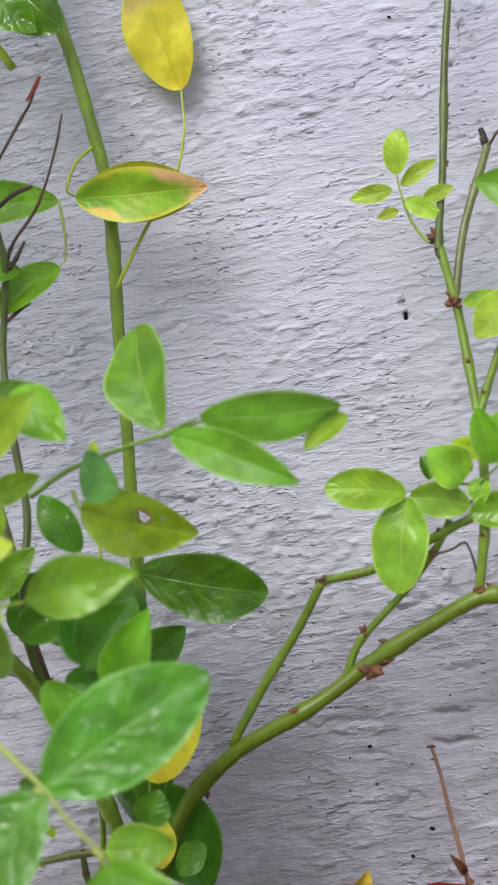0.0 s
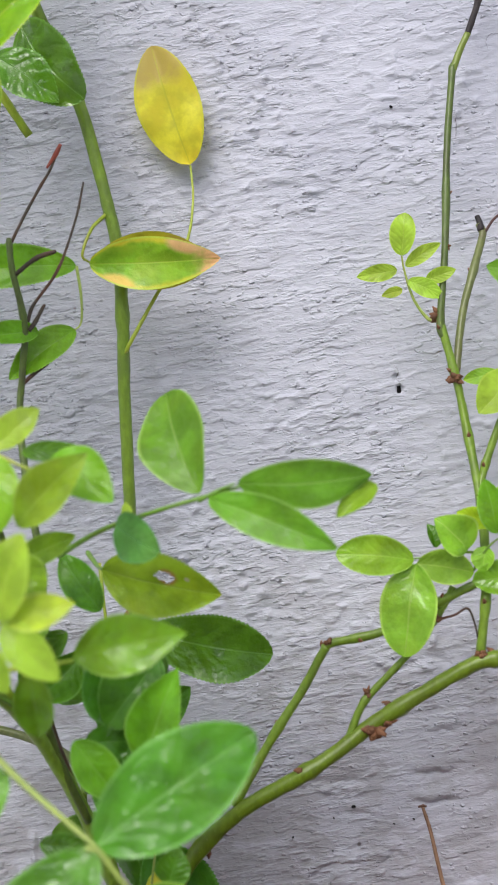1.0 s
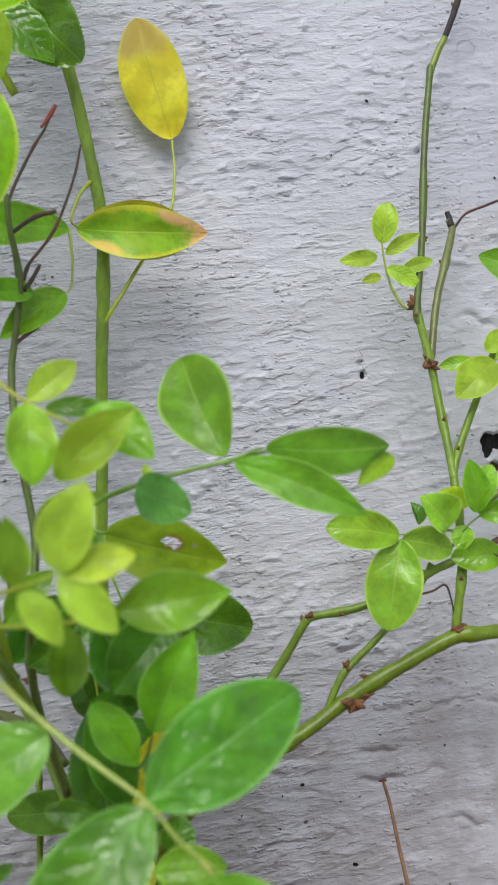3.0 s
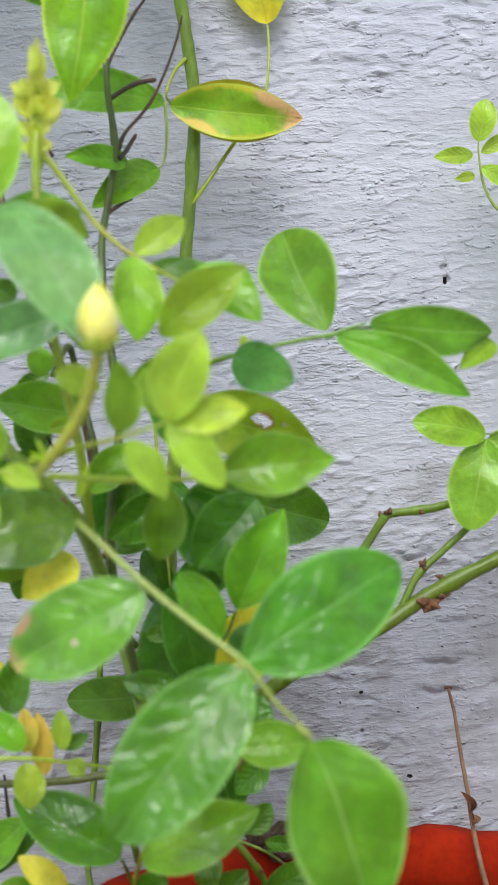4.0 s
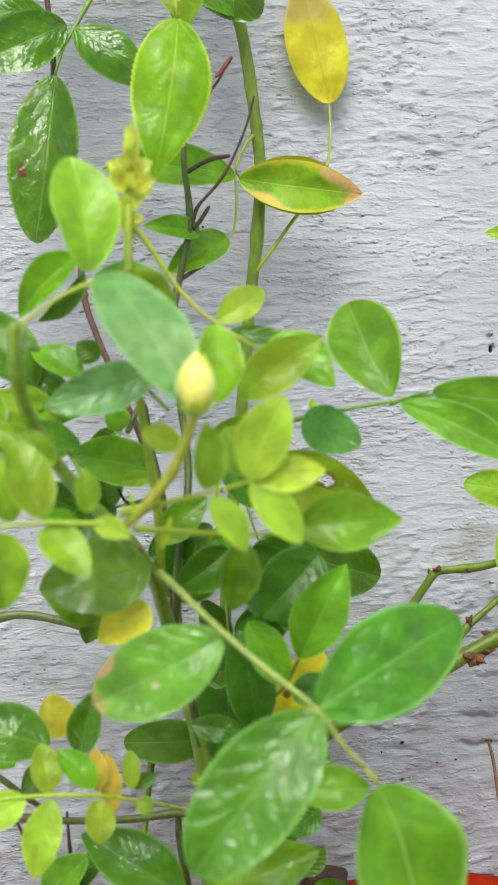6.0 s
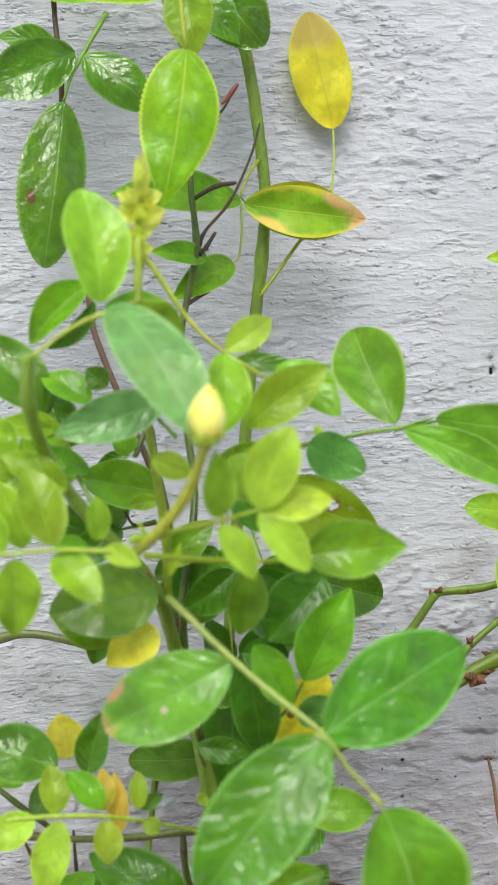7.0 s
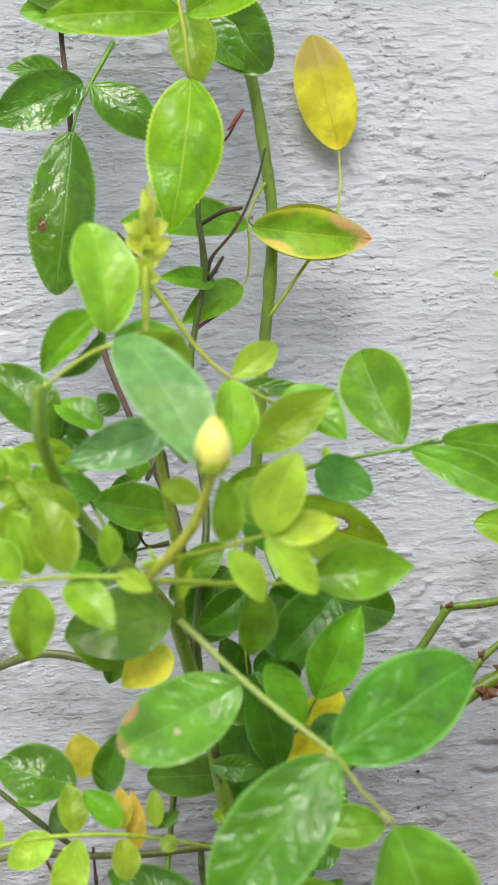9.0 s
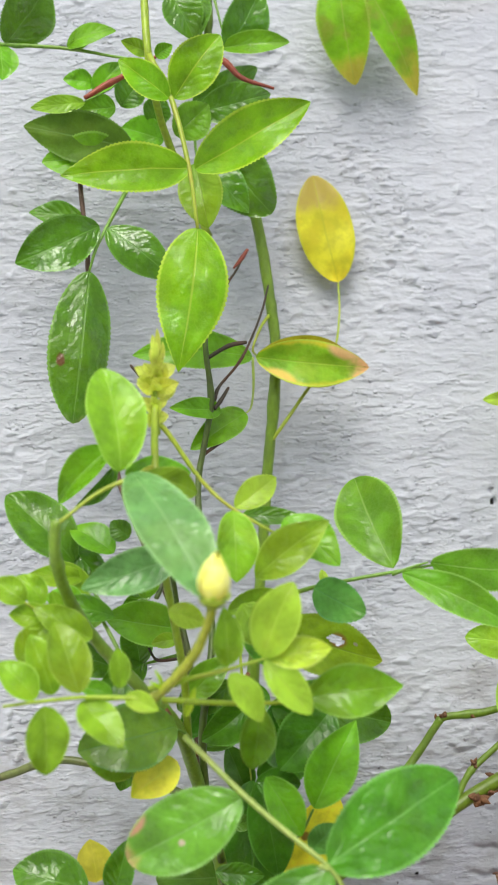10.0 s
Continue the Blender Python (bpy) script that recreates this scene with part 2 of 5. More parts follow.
BR = stem_material("bark_brown", (0.105, 0.060, 0.040), (0.05, 0.035, 0.03), 0.7, gloss=0.7, specks=(0.25, 0.2, 0.15))
WR = stem_material("tendril_brown", (0.085, 0.040, 0.034), (0.05, 0.03, 0.03), 0.6, gloss=0.7, specks=(0.2, 0.12, 0.1))
SC = stem_material("scar_rust_brown", (0.185, 0.082, 0.036), (0.10, 0.05, 0.03), 0.7, gloss=0.8, specks=(0.34, 0.2, 0.1))
RD = stem_material("shoot_red", (0.280, 0.055, 0.028), (0.16, 0.03, 0.02), 0.6, gloss=0.45, specks=(0.4, 0.1, 0.06))
DRY = stem_material("straw_brown", (0.270, 0.160, 0.090), (0.15, 0.08, 0.05), 0.6, gloss=0.8, specks=(0.36, 0.25, 0.16))
LY2 = leaf_material("leaf_tuft_yellow_green", (0.640, 0.740, 0.120), (0.74, 0.82, 0.20), gloss=0.5, wet=0.1, thin=0.5)
SHRIV = leaf_material("leaf_shrivelled_brown", (0.120, 0.052, 0.024), (0.16, 0.09, 0.05), gloss=0.8, wet=0.0, thin=0.1)


def wall_material():
    m = Nodes("lime_washed_plaster")
    pos = m.add("NewGeometry").outputs["Position"]
    wide = m.noise(m.stretch(pos, 4.0, 4.0, 7.0), 1.0, 5.0)
    area = m.step(m.noise(m.stretch(pos, 16.0, 16.0, 22.0), 1.0, 3.0), 0.44, 0.62)
    flakes = m.step(m.noise(m.stretch(m.tilt(pos), 75.0, 75.0, 210.0), 1.0, 3.0, 0.55), 0.44, 0.66)
    beads = m.step(m.noise(m.stretch(pos, 260.0, 260.0, 360.0), 1.0, 2.0, 0.5), 0.68, 0.80)
    brushed = m.noise(m.stretch(m.tilt(pos), 55.0, 55.0, 230.0), 1.0, 4.0, 0.6)
    grain = m.noise(pos, 520.0, 3.0, 0.6)
    pits = m.noise(pos, 75.0, 1.0)
    col = m.mix(m.step(wide, 0.35, 0.65), (0.430, 0.446, 0.512), (0.530, 0.548, 0.612))
    warm = m.noise(m.stretch(pos, 7.0, 7.0, 11.0), 1.0, 5.0)
    col = m.mix(m.math("MULTIPLY", m.step(warm, 0.52, 0.72), 0.40), col, (0.445, 0.428, 0.445))
    drip = m.noise(m.stretch(pos, 70.0, 70.0, 4.0), 1.0, 3.0)
    col = m.mix(m.math("MULTIPLY", m.step(drip, 0.58, 0.72), 0.16), col, (0.36, 0.355, 0.375))
    worn = m.noise(m.stretch(pos, 60.0, 60.0, 130.0), 1.0, 5.0, 0.65)
    col = m.mix(m.math("MULTIPLY", m.step(worn, 0.56, 0.72), 0.36), col, (0.34, 0.33, 0.35))
    col = m.mix(m.math("MULTIPLY", m.step(pits, 0.80, 0.83), 0.9), col, (0.06, 0.05, 0.05))
    height = m.add("SeparateXYZ", Vector=pos).outputs[2]
    # Noisy grey, denser towards the ground: base dirt plus painted shade from blocked sky
    low_grey = m.math("ADD", m.noise(m.stretch(pos, 26.0, 26.0, 40.0), 1.0, 6.0, 0.65), m.math("MULTIPLY", m.math("SUBTRACT", 0.30, height), 0.7))
    col = m.mix(m.math("MULTIPLY", m.step(low_grey, 0.50, 0.66), 0.5), col, (0.27, 0.26, 0.265))
    m.put(m.bsdf.inputs["Base Color"], col)
    m.put(m.bsdf.inputs["Roughness"], 0.6)
    m.put(m.bsdf.inputs["Specular IOR Level"], 0.35)
    warp = m.add("VectorMath")
    warp.operation = "MULTIPLY_ADD"
    m.put(warp.inputs[0], m.add("TexNoise", Vector=pos, Scale=330.0, Detail=3.0).outputs["Color"])
    warp.inputs[1].default_value = (0.0045, 0.0045, 0.0030)
    m.put(warp.inputs[2], pos)
    chips = m.add("TexVoronoi", Vector=m.stretch(warp.outputs[0], 0.8, 0.8, 1.3), Scale=300.0)
    some = m.step(m.add("SeparateColor", Color=chips.outputs["Color"]).outputs[0], 0.62, 0.86)
    crumbs = m.math("MULTIPLY", m.math("SUBTRACT", 1.0, m.step(chips.outputs["Distance"], 0.06, 0.46)), m.math("MULTIPLY", some, m.math("ADD", 0.25, area)))
    crest = m.noise(m.stretch(m.tilt(pos), 46.0, 46.0, 200.0), 1.0, 3.0, 0.6)
    ridges = m.step(m.math("SUBTRACT", 1.0, m.math("ABSOLUTE", m.math("SUBTRACT", m.math("MULTIPLY", crest, 2.0), 1.0))), 0.86, 0.99)
    east = m.step(m.add("SeparateXYZ", Vector=pos).outputs[0], 0.00, 0.14)
    rough = m.math("SUBTRACT", 1.0, m.math("MULTIPLY", east, 0.55))
    n1 = m.bump(m.math("MULTIPLY", brushed, rough), 0.48, 0.0015)
    n2 = m.bump(m.math("MULTIPLY", m.math("MULTIPLY", flakes, rough), m.math("ADD", 0.45, m.math("MULTIPLY", area, 0.55))), 0.75, 0.0014, n1)
    n3 = m.bump(m.math("MULTIPLY", ridges, rough), 0.30, 0.0006, m.bump(beads, 0.7, 0.0010, n2))
    n3 = m.bump(crumbs, 0.9, 0.0012, n3)
    m.put(m.bsdf.inputs["Normal"], m.bump(grain, 0.16, 0.0006, n3))
    return m.mat


def plain_material(name, base, other, scale, gloss, depth, shine=0.5):
    m = Nodes(name)
    pos = m.add("NewGeometry").outputs["Position"]
    a, b = m.noise(pos, scale, 5.0), m.noise(pos, scale * 9.0, 4.0)
    col = m.mix(m.step(m.math("ADD", m.math("MULTIPLY", a, 0.7), m.math("MULTIPLY", b, 0.3)), 0.38, 0.62), base, other)
    m.put(m.bsdf.inputs["Base Color"], col)
    m.put(m.bsdf.inputs["Roughness"], gloss)
    m.put(m.bsdf.inputs["Specular IOR Level"], shine)
    m.put(m.bsdf.inputs["Normal"], m.bump(b, 0.4, depth))
    return m.mat


PET = plain_material("petal_yellow", (0.960, 0.940, 0.120), (0.960, 0.950, 0.340), 120.0, 0.6, 0.0003)
WALL = wall_material()
CRACK_GREY = plain_material("crack_and_shade_grey", (0.13, 0.125, 0.13), (0.22, 0.21, 0.22), 200.0, 0.9, 0.001)
# Near-black colour that stands in for the shade inside holes and pocks
HOLE = plain_material("hole_dark_shade", (0.006, 0.006, 0.007), (0.016, 0.014, 0.014), 160.0, 0.95, 0.003)
RUST = plain_material("rusty_plug", (0.16, 0.075, 0.035), (0.06, 0.03, 0.02), 300.0, 0.8, 0.002)
RED = plain_material("red_painted_cement", (0.380, 0.022, 0.002), (0.260, 0.013, 0.002), 26.0, 0.85, 0.0015, 0.12)
SOIL = plain_material("potting_soil", (0.055, 0.034, 0.022), (0.110, 0.072, 0.046), 60.0, 0.95, 0.004)
GROUND = plain_material("cement_ground", (0.52, 0.515, 0.50), (0.44, 0.435, 0.43), 3.0, 0.85, 0.004)


# ---- mesh helpers
def part(name, bm, material, parent, label=""):
    me = bpy.data.meshes.new(name)
    bm.to_mesh(me)
    bm.free()
    me.materials.append(material)
    for p in me.polygons:
        p.use_smooth = True
    ob = new(name, me)
    if parent is not None:
        ob.parent = parent
        up = parent
        while up.parent is not None:
            up = up.parent
        ob.matrix_parent_inverse = Matrix.Translation(-up.location) if parent == up else Matrix()
    if label:
        ob["label"] = label
    return ob


def curve_points(pts, per=6):
    """A smooth line through the points."""
    p = [Vector(q) for q in pts]
    p = [p[0] * 2 - p[1]] + p + [p[-1] * 2 - p[-2]]
    out = []
    for i in range(1, len(p) - 2):
        a, b, c, d = p[i - 1], p[i], p[i + 1], p[i + 2]
        for k in range(per):
            t = k / per
            out.append(0.5 * (2 * b + (c - a) * t + (2 * a - 5 * b + 4 * c - d) * t * t + (3 * b - a - 3 * c + d) * t ** 3))
    out.append(p[-2])
    return out


def tube(bm, line, radii, sides=10, seed=0.0):
    """A round, slightly uneven stem along the line."""
    rings = []
    t0 = (line[1] - line[0]).normalized()
    side = t0.orthogonal().normalized()
    for i, c in enumerate(line):
        t = (line[min(i + 1, len(line) - 1)] - line[max(i - 1, 0)]).normalized()
        side = (side - t * side.dot(t)).normalized()
        other = t.cross(side)
        ring = []
        for k in range(sides):
            a = 2 * math.pi * k / sides
            way = side * math.cos(a) + other * math.sin(a)
            r = radii[i] * (1 + 0.15 * noise.noise(c * 160 + way * 1.3 + Vector((seed, 0, 0))))
            ring.append(bm.verts.new(c + way * r))
        rings.append(ring)
    for a, b in zip(rings, rings[1:]):
        for k in range(sides):
            bm.faces.new((a[k], a[(k + 1) % sides], b[(k + 1) % sides], b[k]))
    bm.faces.new(rings[0][::-1])
    bm.faces.new(rings[-1])


BASE = Vector((-0.09, -0.085, 0.085))
bush = tagged(new("rose_bush"), "rose bush with green canes and glossy leaves in a red pot", "rose bush")
bush.location = BASE
OUT = Vector((-0.1, -0.76, 0.38))
count = [0]
LINES = []


def cane(material, r0, r1, nodes, *pts):
    """One cane or twig of the bush, swollen at its nodes."""
    r0, r1 = r0 * 0.76, r1 * 0.76
    line = curve_points(pts, 7)
    n = len(line)
    at = [(k + 0.6) / (nodes + 0.2) for k in range(nodes)]
    radii = []
    for i in range(n):
        f = i / (n - 1)
        r = r0 + (r1 - r0) * f
        r *= 1 + sum(0.22 * math.exp(-((f - a) * n / 1.3) ** 2) for a in at)
        radii.append(r)
    radii[0] *= 0.8
    LINES.extend(zip(line, radii))
    bm = bmesh.new()
    count[0] += 1
    tube(bm, line, radii, 12 if max(r0, r1) > 0.002 else 8, count[0])
    name = "twig" if material in (TW, DT, WR, BR) else "cane"
    stem = part(name, bm, material, bush)
    for a in at:
        i = min(n - 2, max(1, int(a * n)))
        if radii[i] > 0.0016 and material not in (LG, GLs):
            scar(stem, line[i], line[i + 1] - line[i - 1], radii[i], count[0] + i)
    return stem


def scar(parent, c, along, r, seed):
    """A dry bud scale or thorn stub at a node."""
    rnd = random.Random(seed)
    t = along.normalized()
    way = t.orthogonal().normalized()
    way.rotate(Matrix.Rotation(rnd.uniform(0, 6.28), 3, t))
    bm = bmesh.new()
    line = [c + way * r * 0.7, c + way * r * 1.15 + t * r * 0.2, c + way * r * 1.5 + t * r * 0.6]
    tube(bm, line, [r * 0.5, r * 0.32, r * 0.08], 6, seed)
    part("bud_scale", bm, SC, parent)


def petiole(material, r, *pts):
    """The stalk of one compound leaf; its leaflets hang on it."""
    line = curve_points(pts, 5)
    bm = bmesh.new()
    count[0] += 1
    radii = [r * (1.15 - 0.6 * i / (len(line) - 1)) for i in range(len(line))]
    tube(bm, line, radii, 8, count[0])
    return part("leaf", bm, material, bush)


# outline of a leaflet: where it is widest, how blunt at the stalk and at the tip (0.5 is round, 1 is pointed)
FORMS = {"": (0.47, 0.58, 0.74), "oval": (0.50, 0.54, 0.56), "obovate": (0.56, 0.66, 0.52), "point": (0.44, 0.55, 0.92), "lance": (0.46, 0.72, 0.95)}


def profile(f, peak=0.47, blunt=0.6, sharp=0.72):
    """Half the width of a leaflet along its length."""
    at = 0.5 * f / peak if f < peak else 0.5 + 0.5 * (f - peak) / (1 - peak)
    return max(0.0, math.sin(math.pi * at)) ** (blunt if f < peak else sharp)


TOLD = {Y: "yellowed oval leaflet", Y2: "pale yellow leaflet", YS: "yellow leaflet with brown spots", O: "green leaflet with a dried orange tip", HO: "olive leaflet with a torn hole",
        OY: "orange-yellow fading leaflet", O2: "green leaflet fading to yellow", DE: "dark green leaflet with a dry brown tip", PK: "glossy leaflet with a pinkish edge", P: "pale young leaflet"}


def leaflet(parent, base, tip, width, material, tilt=0, bend=0.06, fold=0.12, name="leaflet", torn=None, form=""):
    """One toothed leaflet from its stalk to its tip, turned to the open side, folded along the midrib and gently waved."""
    b, e = Vector(base), Vector(tip)
    axis = e - b
    length = axis.length
    axis.normalize()
    face = OUT - (b + e) / 2
    face = (face - axis * face.dot(axis)).normalized()
    turned = face.copy()
    turned.rotate(Matrix.Rotation(radians(tilt), 3, axis))
    if turned.z < face.z and material in (G, GL, GV, GL2, L, P):
        tilt = -tilt  # leaves turn their upper side to the light
    face.rotate(Matrix.Rotation(radians(tilt), 3, axis))
    side = axis.cross(face)
    count[0] += 1
    ph = count[0] * 1.7
    fold *= 2.4
    teeth = 0.006 if material in (Y, Y2, YS, O, OY, P, L, LY2, GL2) or width < 0.008 else 0.026
    half = width / 2 / max(0.6, math.cos(radians(tilt)))
    nu, nv = 28 if torn else 16, max(14, min(60, int(length / 0.0009)))
    bm = bmesh.new()
    uv = bm.loops.layers.uv.new("UVMap")
    grid = []
    sweep = 0.02 * math.sin(ph)
    peak, blunt, sharp = FORMS["oval" if not form and material in (Y, YS) else form]
    peak, sharp = peak + 0.03 * math.sin(ph * 3.1), sharp + 0.06 * math.sin(ph * 5.3)
    for j in range(nv + 1):
        f = j / nv
        w = half * profile(f, peak, blunt, sharp)
        mid = b + axis * (f * length) + face * (length * bend * 4 * f * (1 - f) - length * 0.05 * f * f)
        mid += side * (sweep * length * math.sin(math.pi * f))
        row = []
        for i in range(nu + 1):
            u = -1 + 2 * i / nu
            rim = abs(u) > 0.99
            ww = w * (1 + teeth if j % 2 else 1 - teeth) if rim and 2 < j < nv - 1 else w
            lag = -0.6 * length / nv if rim and j % 2 == 0 and 0 < j < nv else 0.0
            lift = fold * w * (abs(u) ** 1.4) + 0.10 * width * (noise.noise(Vector((u * 1.1 + ph * 3.3, f * 2.6, ph * 1.9))) - noise.noise(Vector((ph * 3.3, 1.3, ph * 1.9)))) * profile(f) + 0.05 * w * math.sin(f * 9 + ph + u * 2.0) * abs(u)
            row.append((bm.verts.new(mid + side * (u * ww) + face * lift + axis * lag * 0.3), (0.5 + u / 2, f)))
        grid.append(row)
    for j in range(nv):
        for i in range(nu):
            if torn:
                cu, cv = (i + 0.5) / nu, (j + 0.5) / nv
                if ((cu - torn[0]) * 1.5) ** 2 + ((cv - torn[1]) * 1.5) ** 2 < (torn[2] * (1 + 0.5 * noise.noise(Vector((cu * 9, cv * 9, 1.0))))) ** 2:
                    continue
            q = (grid[j][i], grid[j][i + 1], grid[j + 1][i + 1], grid[j + 1][i])
            fc = bm.faces.new([c[0] for c in q])
            for loop, c in zip(fc.loops, q):
                loop[uv].uv = c[1]
    return part(name, bm, material, parent, TOLD.get(material, "") if name == "leaflet" else "")


# ---- the wall: one thick, hand-plastered sheet, finest where it is seen
SEAMS = ((0.588, -0.10, 0.0010, -0.6, 0.03), (0.436, 0.02, 0.0008, -0.6, 0.09), (0.606, 0.10, 0.0012, -0.06, 0.06),
         (0.640, 0.03, 0.0010, -0.6, 0.02), (0.6385, -0.005, 0.0030, 0.172, 0.6), (0.474, -0.1, 0.0030, 0.100, 0.175),
         (0.206, 0.06, 0.0016, -0.02, 0.10), (0.335, -0.03, 0.0010, -0.12, -0.05), (0.268, 0.02, 0.0014, 0.02, 0.30),
         (0.188, 0.05, 0.0020, -0.02, 0.26), (0.236, -0.03, 0.0016, 0.03, 0.26), (0.160, 0.02, 0.0018, -0.02, 0.26), (0.300, 0.04, 0.0012, 0.06, 0.26))


# holes broken into the plaster: place, size and depth
PITS = ((0.1360, 0.3870, 0.0085, 0.0165, 0.007), (0.1430, 0.3895, 0.0120, 0.0115, 0.007), (0.1405, 0.3735, 0.0064, 0.0098, 0.006),
        (0.2110, 0.5730, 0.0130, 0.0120, 0.007), (0.2120, 0.5805, 0.0070, 0.0100, 0.006), (0.2070, 0.5670, 0.0060, 0.0070, 0.005),
        (0.1658, 0.4161, 0.0080, 0.0070, 0.004), (0.0607, 0.4305, 0.0040, 0.0055, 0.005), (0.0590, 0.4375, 0.0030, 0.0050, 0.0020),
        (-0.0125, 0.6030, 0.0055, 0.0045, 0.0016), (-0.0270, 0.5930, 0.0110, 0.0030, 0.0014))


def wall_depth(x, z):
    """How far the plaster stands out of the wall's plane, in metres."""
    calm = 0.5 + 0.55 * max(0.0, min(1.0, (0.15 - x) / 0.07))
    zz = z - 0.10 * x
    wx = x + 0.012 * noise.noise(Vector((x * 30, 9.0, z * 30)))
    wz = zz + 0.004 * noise.noise(Vector((x * 26, 4.0, z * 40)))
    broad = noise.noise(Vector((x * 5, 3.1, zz * 9))) * 0.0022 + noise.noise(Vector((wx * 13, 3.1, wz * 34))) * 0.0009
    band = noise.noise(Vector((wx * 34, 2.2, wz * 105))) * 0.0004
    patch = max(0.0, min(1.0, 0.40 + 1.9 * noise.noise(Vector((x * 11, 5.5, zz * 17)))))
    step = noise.noise(Vector((wx * 64, 1.3, wz * 165)))
    flake = max(0.0, min(1.0, (step - 0.12) / 0.12)) * 0.0006
    bead = max(0.0, noise.noise(Vector((x * 150, 6.1, z * 180))) - 0.27) * 0.0042
    dent = max(0.0, noise.noise(Vector((wx * 80, 8.8, wz * 210))) - 0.36) * 0.0020
    seam = 0.0
    for level, lean, deep, a, c in SEAMS:
        if a < x < c:
            line = level + lean * x + 0.012 * noise.noise(Vector((x * 24, level * 50, 0))) + 0.005 * noise.noise(Vector((x * 110, level * 50, 0)))
            fade = min(1.0, (x - a) / 0.03, (c - x) / 0.03) * (0.25 + 1.5 * noise.noise(Vector((x * 38, level * 31, 2))))
            seam += deep * max(0.0, fade) * math.exp(-((z - line) / 0.0016) ** 2)
            seam -= 0.6 * deep * max(0.0, fade) * math.exp(-((z - line - 0.005) / 0.004) ** 2)
    for px, pz, w, h, deep in PITS:
        if abs(x - px) < w and abs(z - pz) < h:
            q = math.hypot((x - px) * 2 / w, (z - pz) * 2 / h) + 0.30 * noise.noise(Vector((x * 260, px * 90, z * 260)))
            seam += deep * max(0.0, min(1.0, (1.0 - q) / 0.25))
            seam -= 0.0003 * math.exp(-((q - 1.12) / 0.22) ** 2)
    return broad + 1.18 * (band + (flake + bead - dent) * (0.15 + 0.85 * patch)) * calm - seam


def build_wall():
    def spread(a, b, fine, lo, hi, n):
        mid = np.arange(lo, hi, fine)
        left = lo - (lo - a) * np.linspace(1, 0, n, endpoint=False) ** 1.7
        right = hi + (b - hi) * np.linspace(0, 1, n + 1) ** 1.7
        return np.concatenate([left, mid, right])

    xs = spread(-3.0, 3.0, 0.0012, -0.33, 0.26, 30)
    zs = spread(-0.16, 2.4, 0.0011, 0.10, 0.76, 24)
    nx, nz = len(xs), len(zs)
    verts = [(float(x), -wall_depth(float(x), float(z)), float(z)) for z in zs for x in xs]
    faces = [(j * nx + i, j * nx + i + 1, (j + 1) * nx + i + 1, (j + 1) * nx + i) for j in range(nz - 1) for i in range(nx - 1)]
    n0 = len(verts)
    verts += [(-3.0, 0.22, -0.16), (3.0, 0.22, -0.16), (3.0, 0.22, 2.4), (-3.0, 0.22, 2.4)]
    bottom = [i for i in range(nx)]
    top = [(nz - 1) * nx + i for i in range(nx)]
    left = [j * nx for j in range(nz)]
    right = [j * nx + nx - 1 for j in range(nz)]
    faces += [(n0 + 1, n0, n0 + 3, n0 + 2), tuple(bottom[::-1]) + (n0, n0 + 1), tuple(top) + (n0 + 2, n0 + 3),
              tuple(left) + (n0 + 3, n0), tuple(right[::-1]) + (n0 + 1, n0 + 2)]
    me = bpy.data.meshes.new("wall_back")
    me.from_pydata(verts, [], faces)
    me.materials.append(WALL)
    for p in me.polygons[: (nx - 1) * (nz - 1)]:
        p.use_smooth = True
    return tagged(new("wall_back", me), "rough white lime-washed plaster wall, lilac-grey and brushed", "wall", kind="structure")


wall = build_wall()


def wall_hole(x, z, w, h, seed, material=HOLE, sunk=0.0):
    """A small break in the plaster, drawn as a flat dark patch, or the darkened bottom of a deep one."""
    rnd = random.Random(seed)
    bm = bmesh.new()
    n = 18
    p1, p2 = rnd.uniform(0, 6), rnd.uniform(0, 6)
    rims = [1.25 if sunk else 1 + 0.18 * math.sin(2 * math.pi * k / n * 2 + p1) + 0.10 * math.sin(2 * math.pi * k / n * 5 + p2) for k in range(n)]
    y = -wall_depth(x, z) - 0.4 * sunk
    rings = []
    for f, d in ((1.0, -0.0006), (0.86, -0.0009), (0.6, -0.0004), (0.25, -0.0002)):
        ring = []
        for k in range(n):
            a = 2 * math.pi * k / n
            r = rims[k] * f
            ring.append(bm.verts.new((x + math.cos(a) * w / 2 * r, y + d, z + math.sin(a) * h / 2 * r)))
        rings.append(ring)
    for a, b in zip(rings, rings[1:]):
        for k in range(n):
            bm.faces.new((a[k], a[(k + 1) % n], b[(k + 1) % n], b[k]))
    bm.faces.new(rings[-1])
    return part("wall_hole", bm, material, wall, "dark ragged hole in the plaster" if sunk else "small dark pock in the plaster")


ground_bm = bmesh.new()
bmesh.ops.create_grid(ground_bm, x_segments=8, y_segments=8, size=400)
for q in ground_bm.verts:
    q.co.z = -0.13
ground = tagged(part("ground", ground_bm, GROUND, None), "grey cement ground at the foot of the wall", "ground", kind="structure")


# Unseen wall, added to block the low sky and bounce fill onto the leaves
FAR = plain_material("plain_grey_bounce", (0.64, 0.64, 0.62), (0.55, 0.55, 0.54), 4.0, 0.9, 0.004)
far_bm = bmesh.new()
bmesh.ops.create_cube(far_bm, size=1)
for q in far_bm.verts:
    q.co = Vector((q.co.x * 9.0, -3.3 + q.co.y * 0.24, 0.55 + q.co.z * 1.36))
tagged(part("wall_unseen", far_bm, FAR, None), "unseen plain grey wall, added to block low sky and bounce light", "wall", kind="structure")


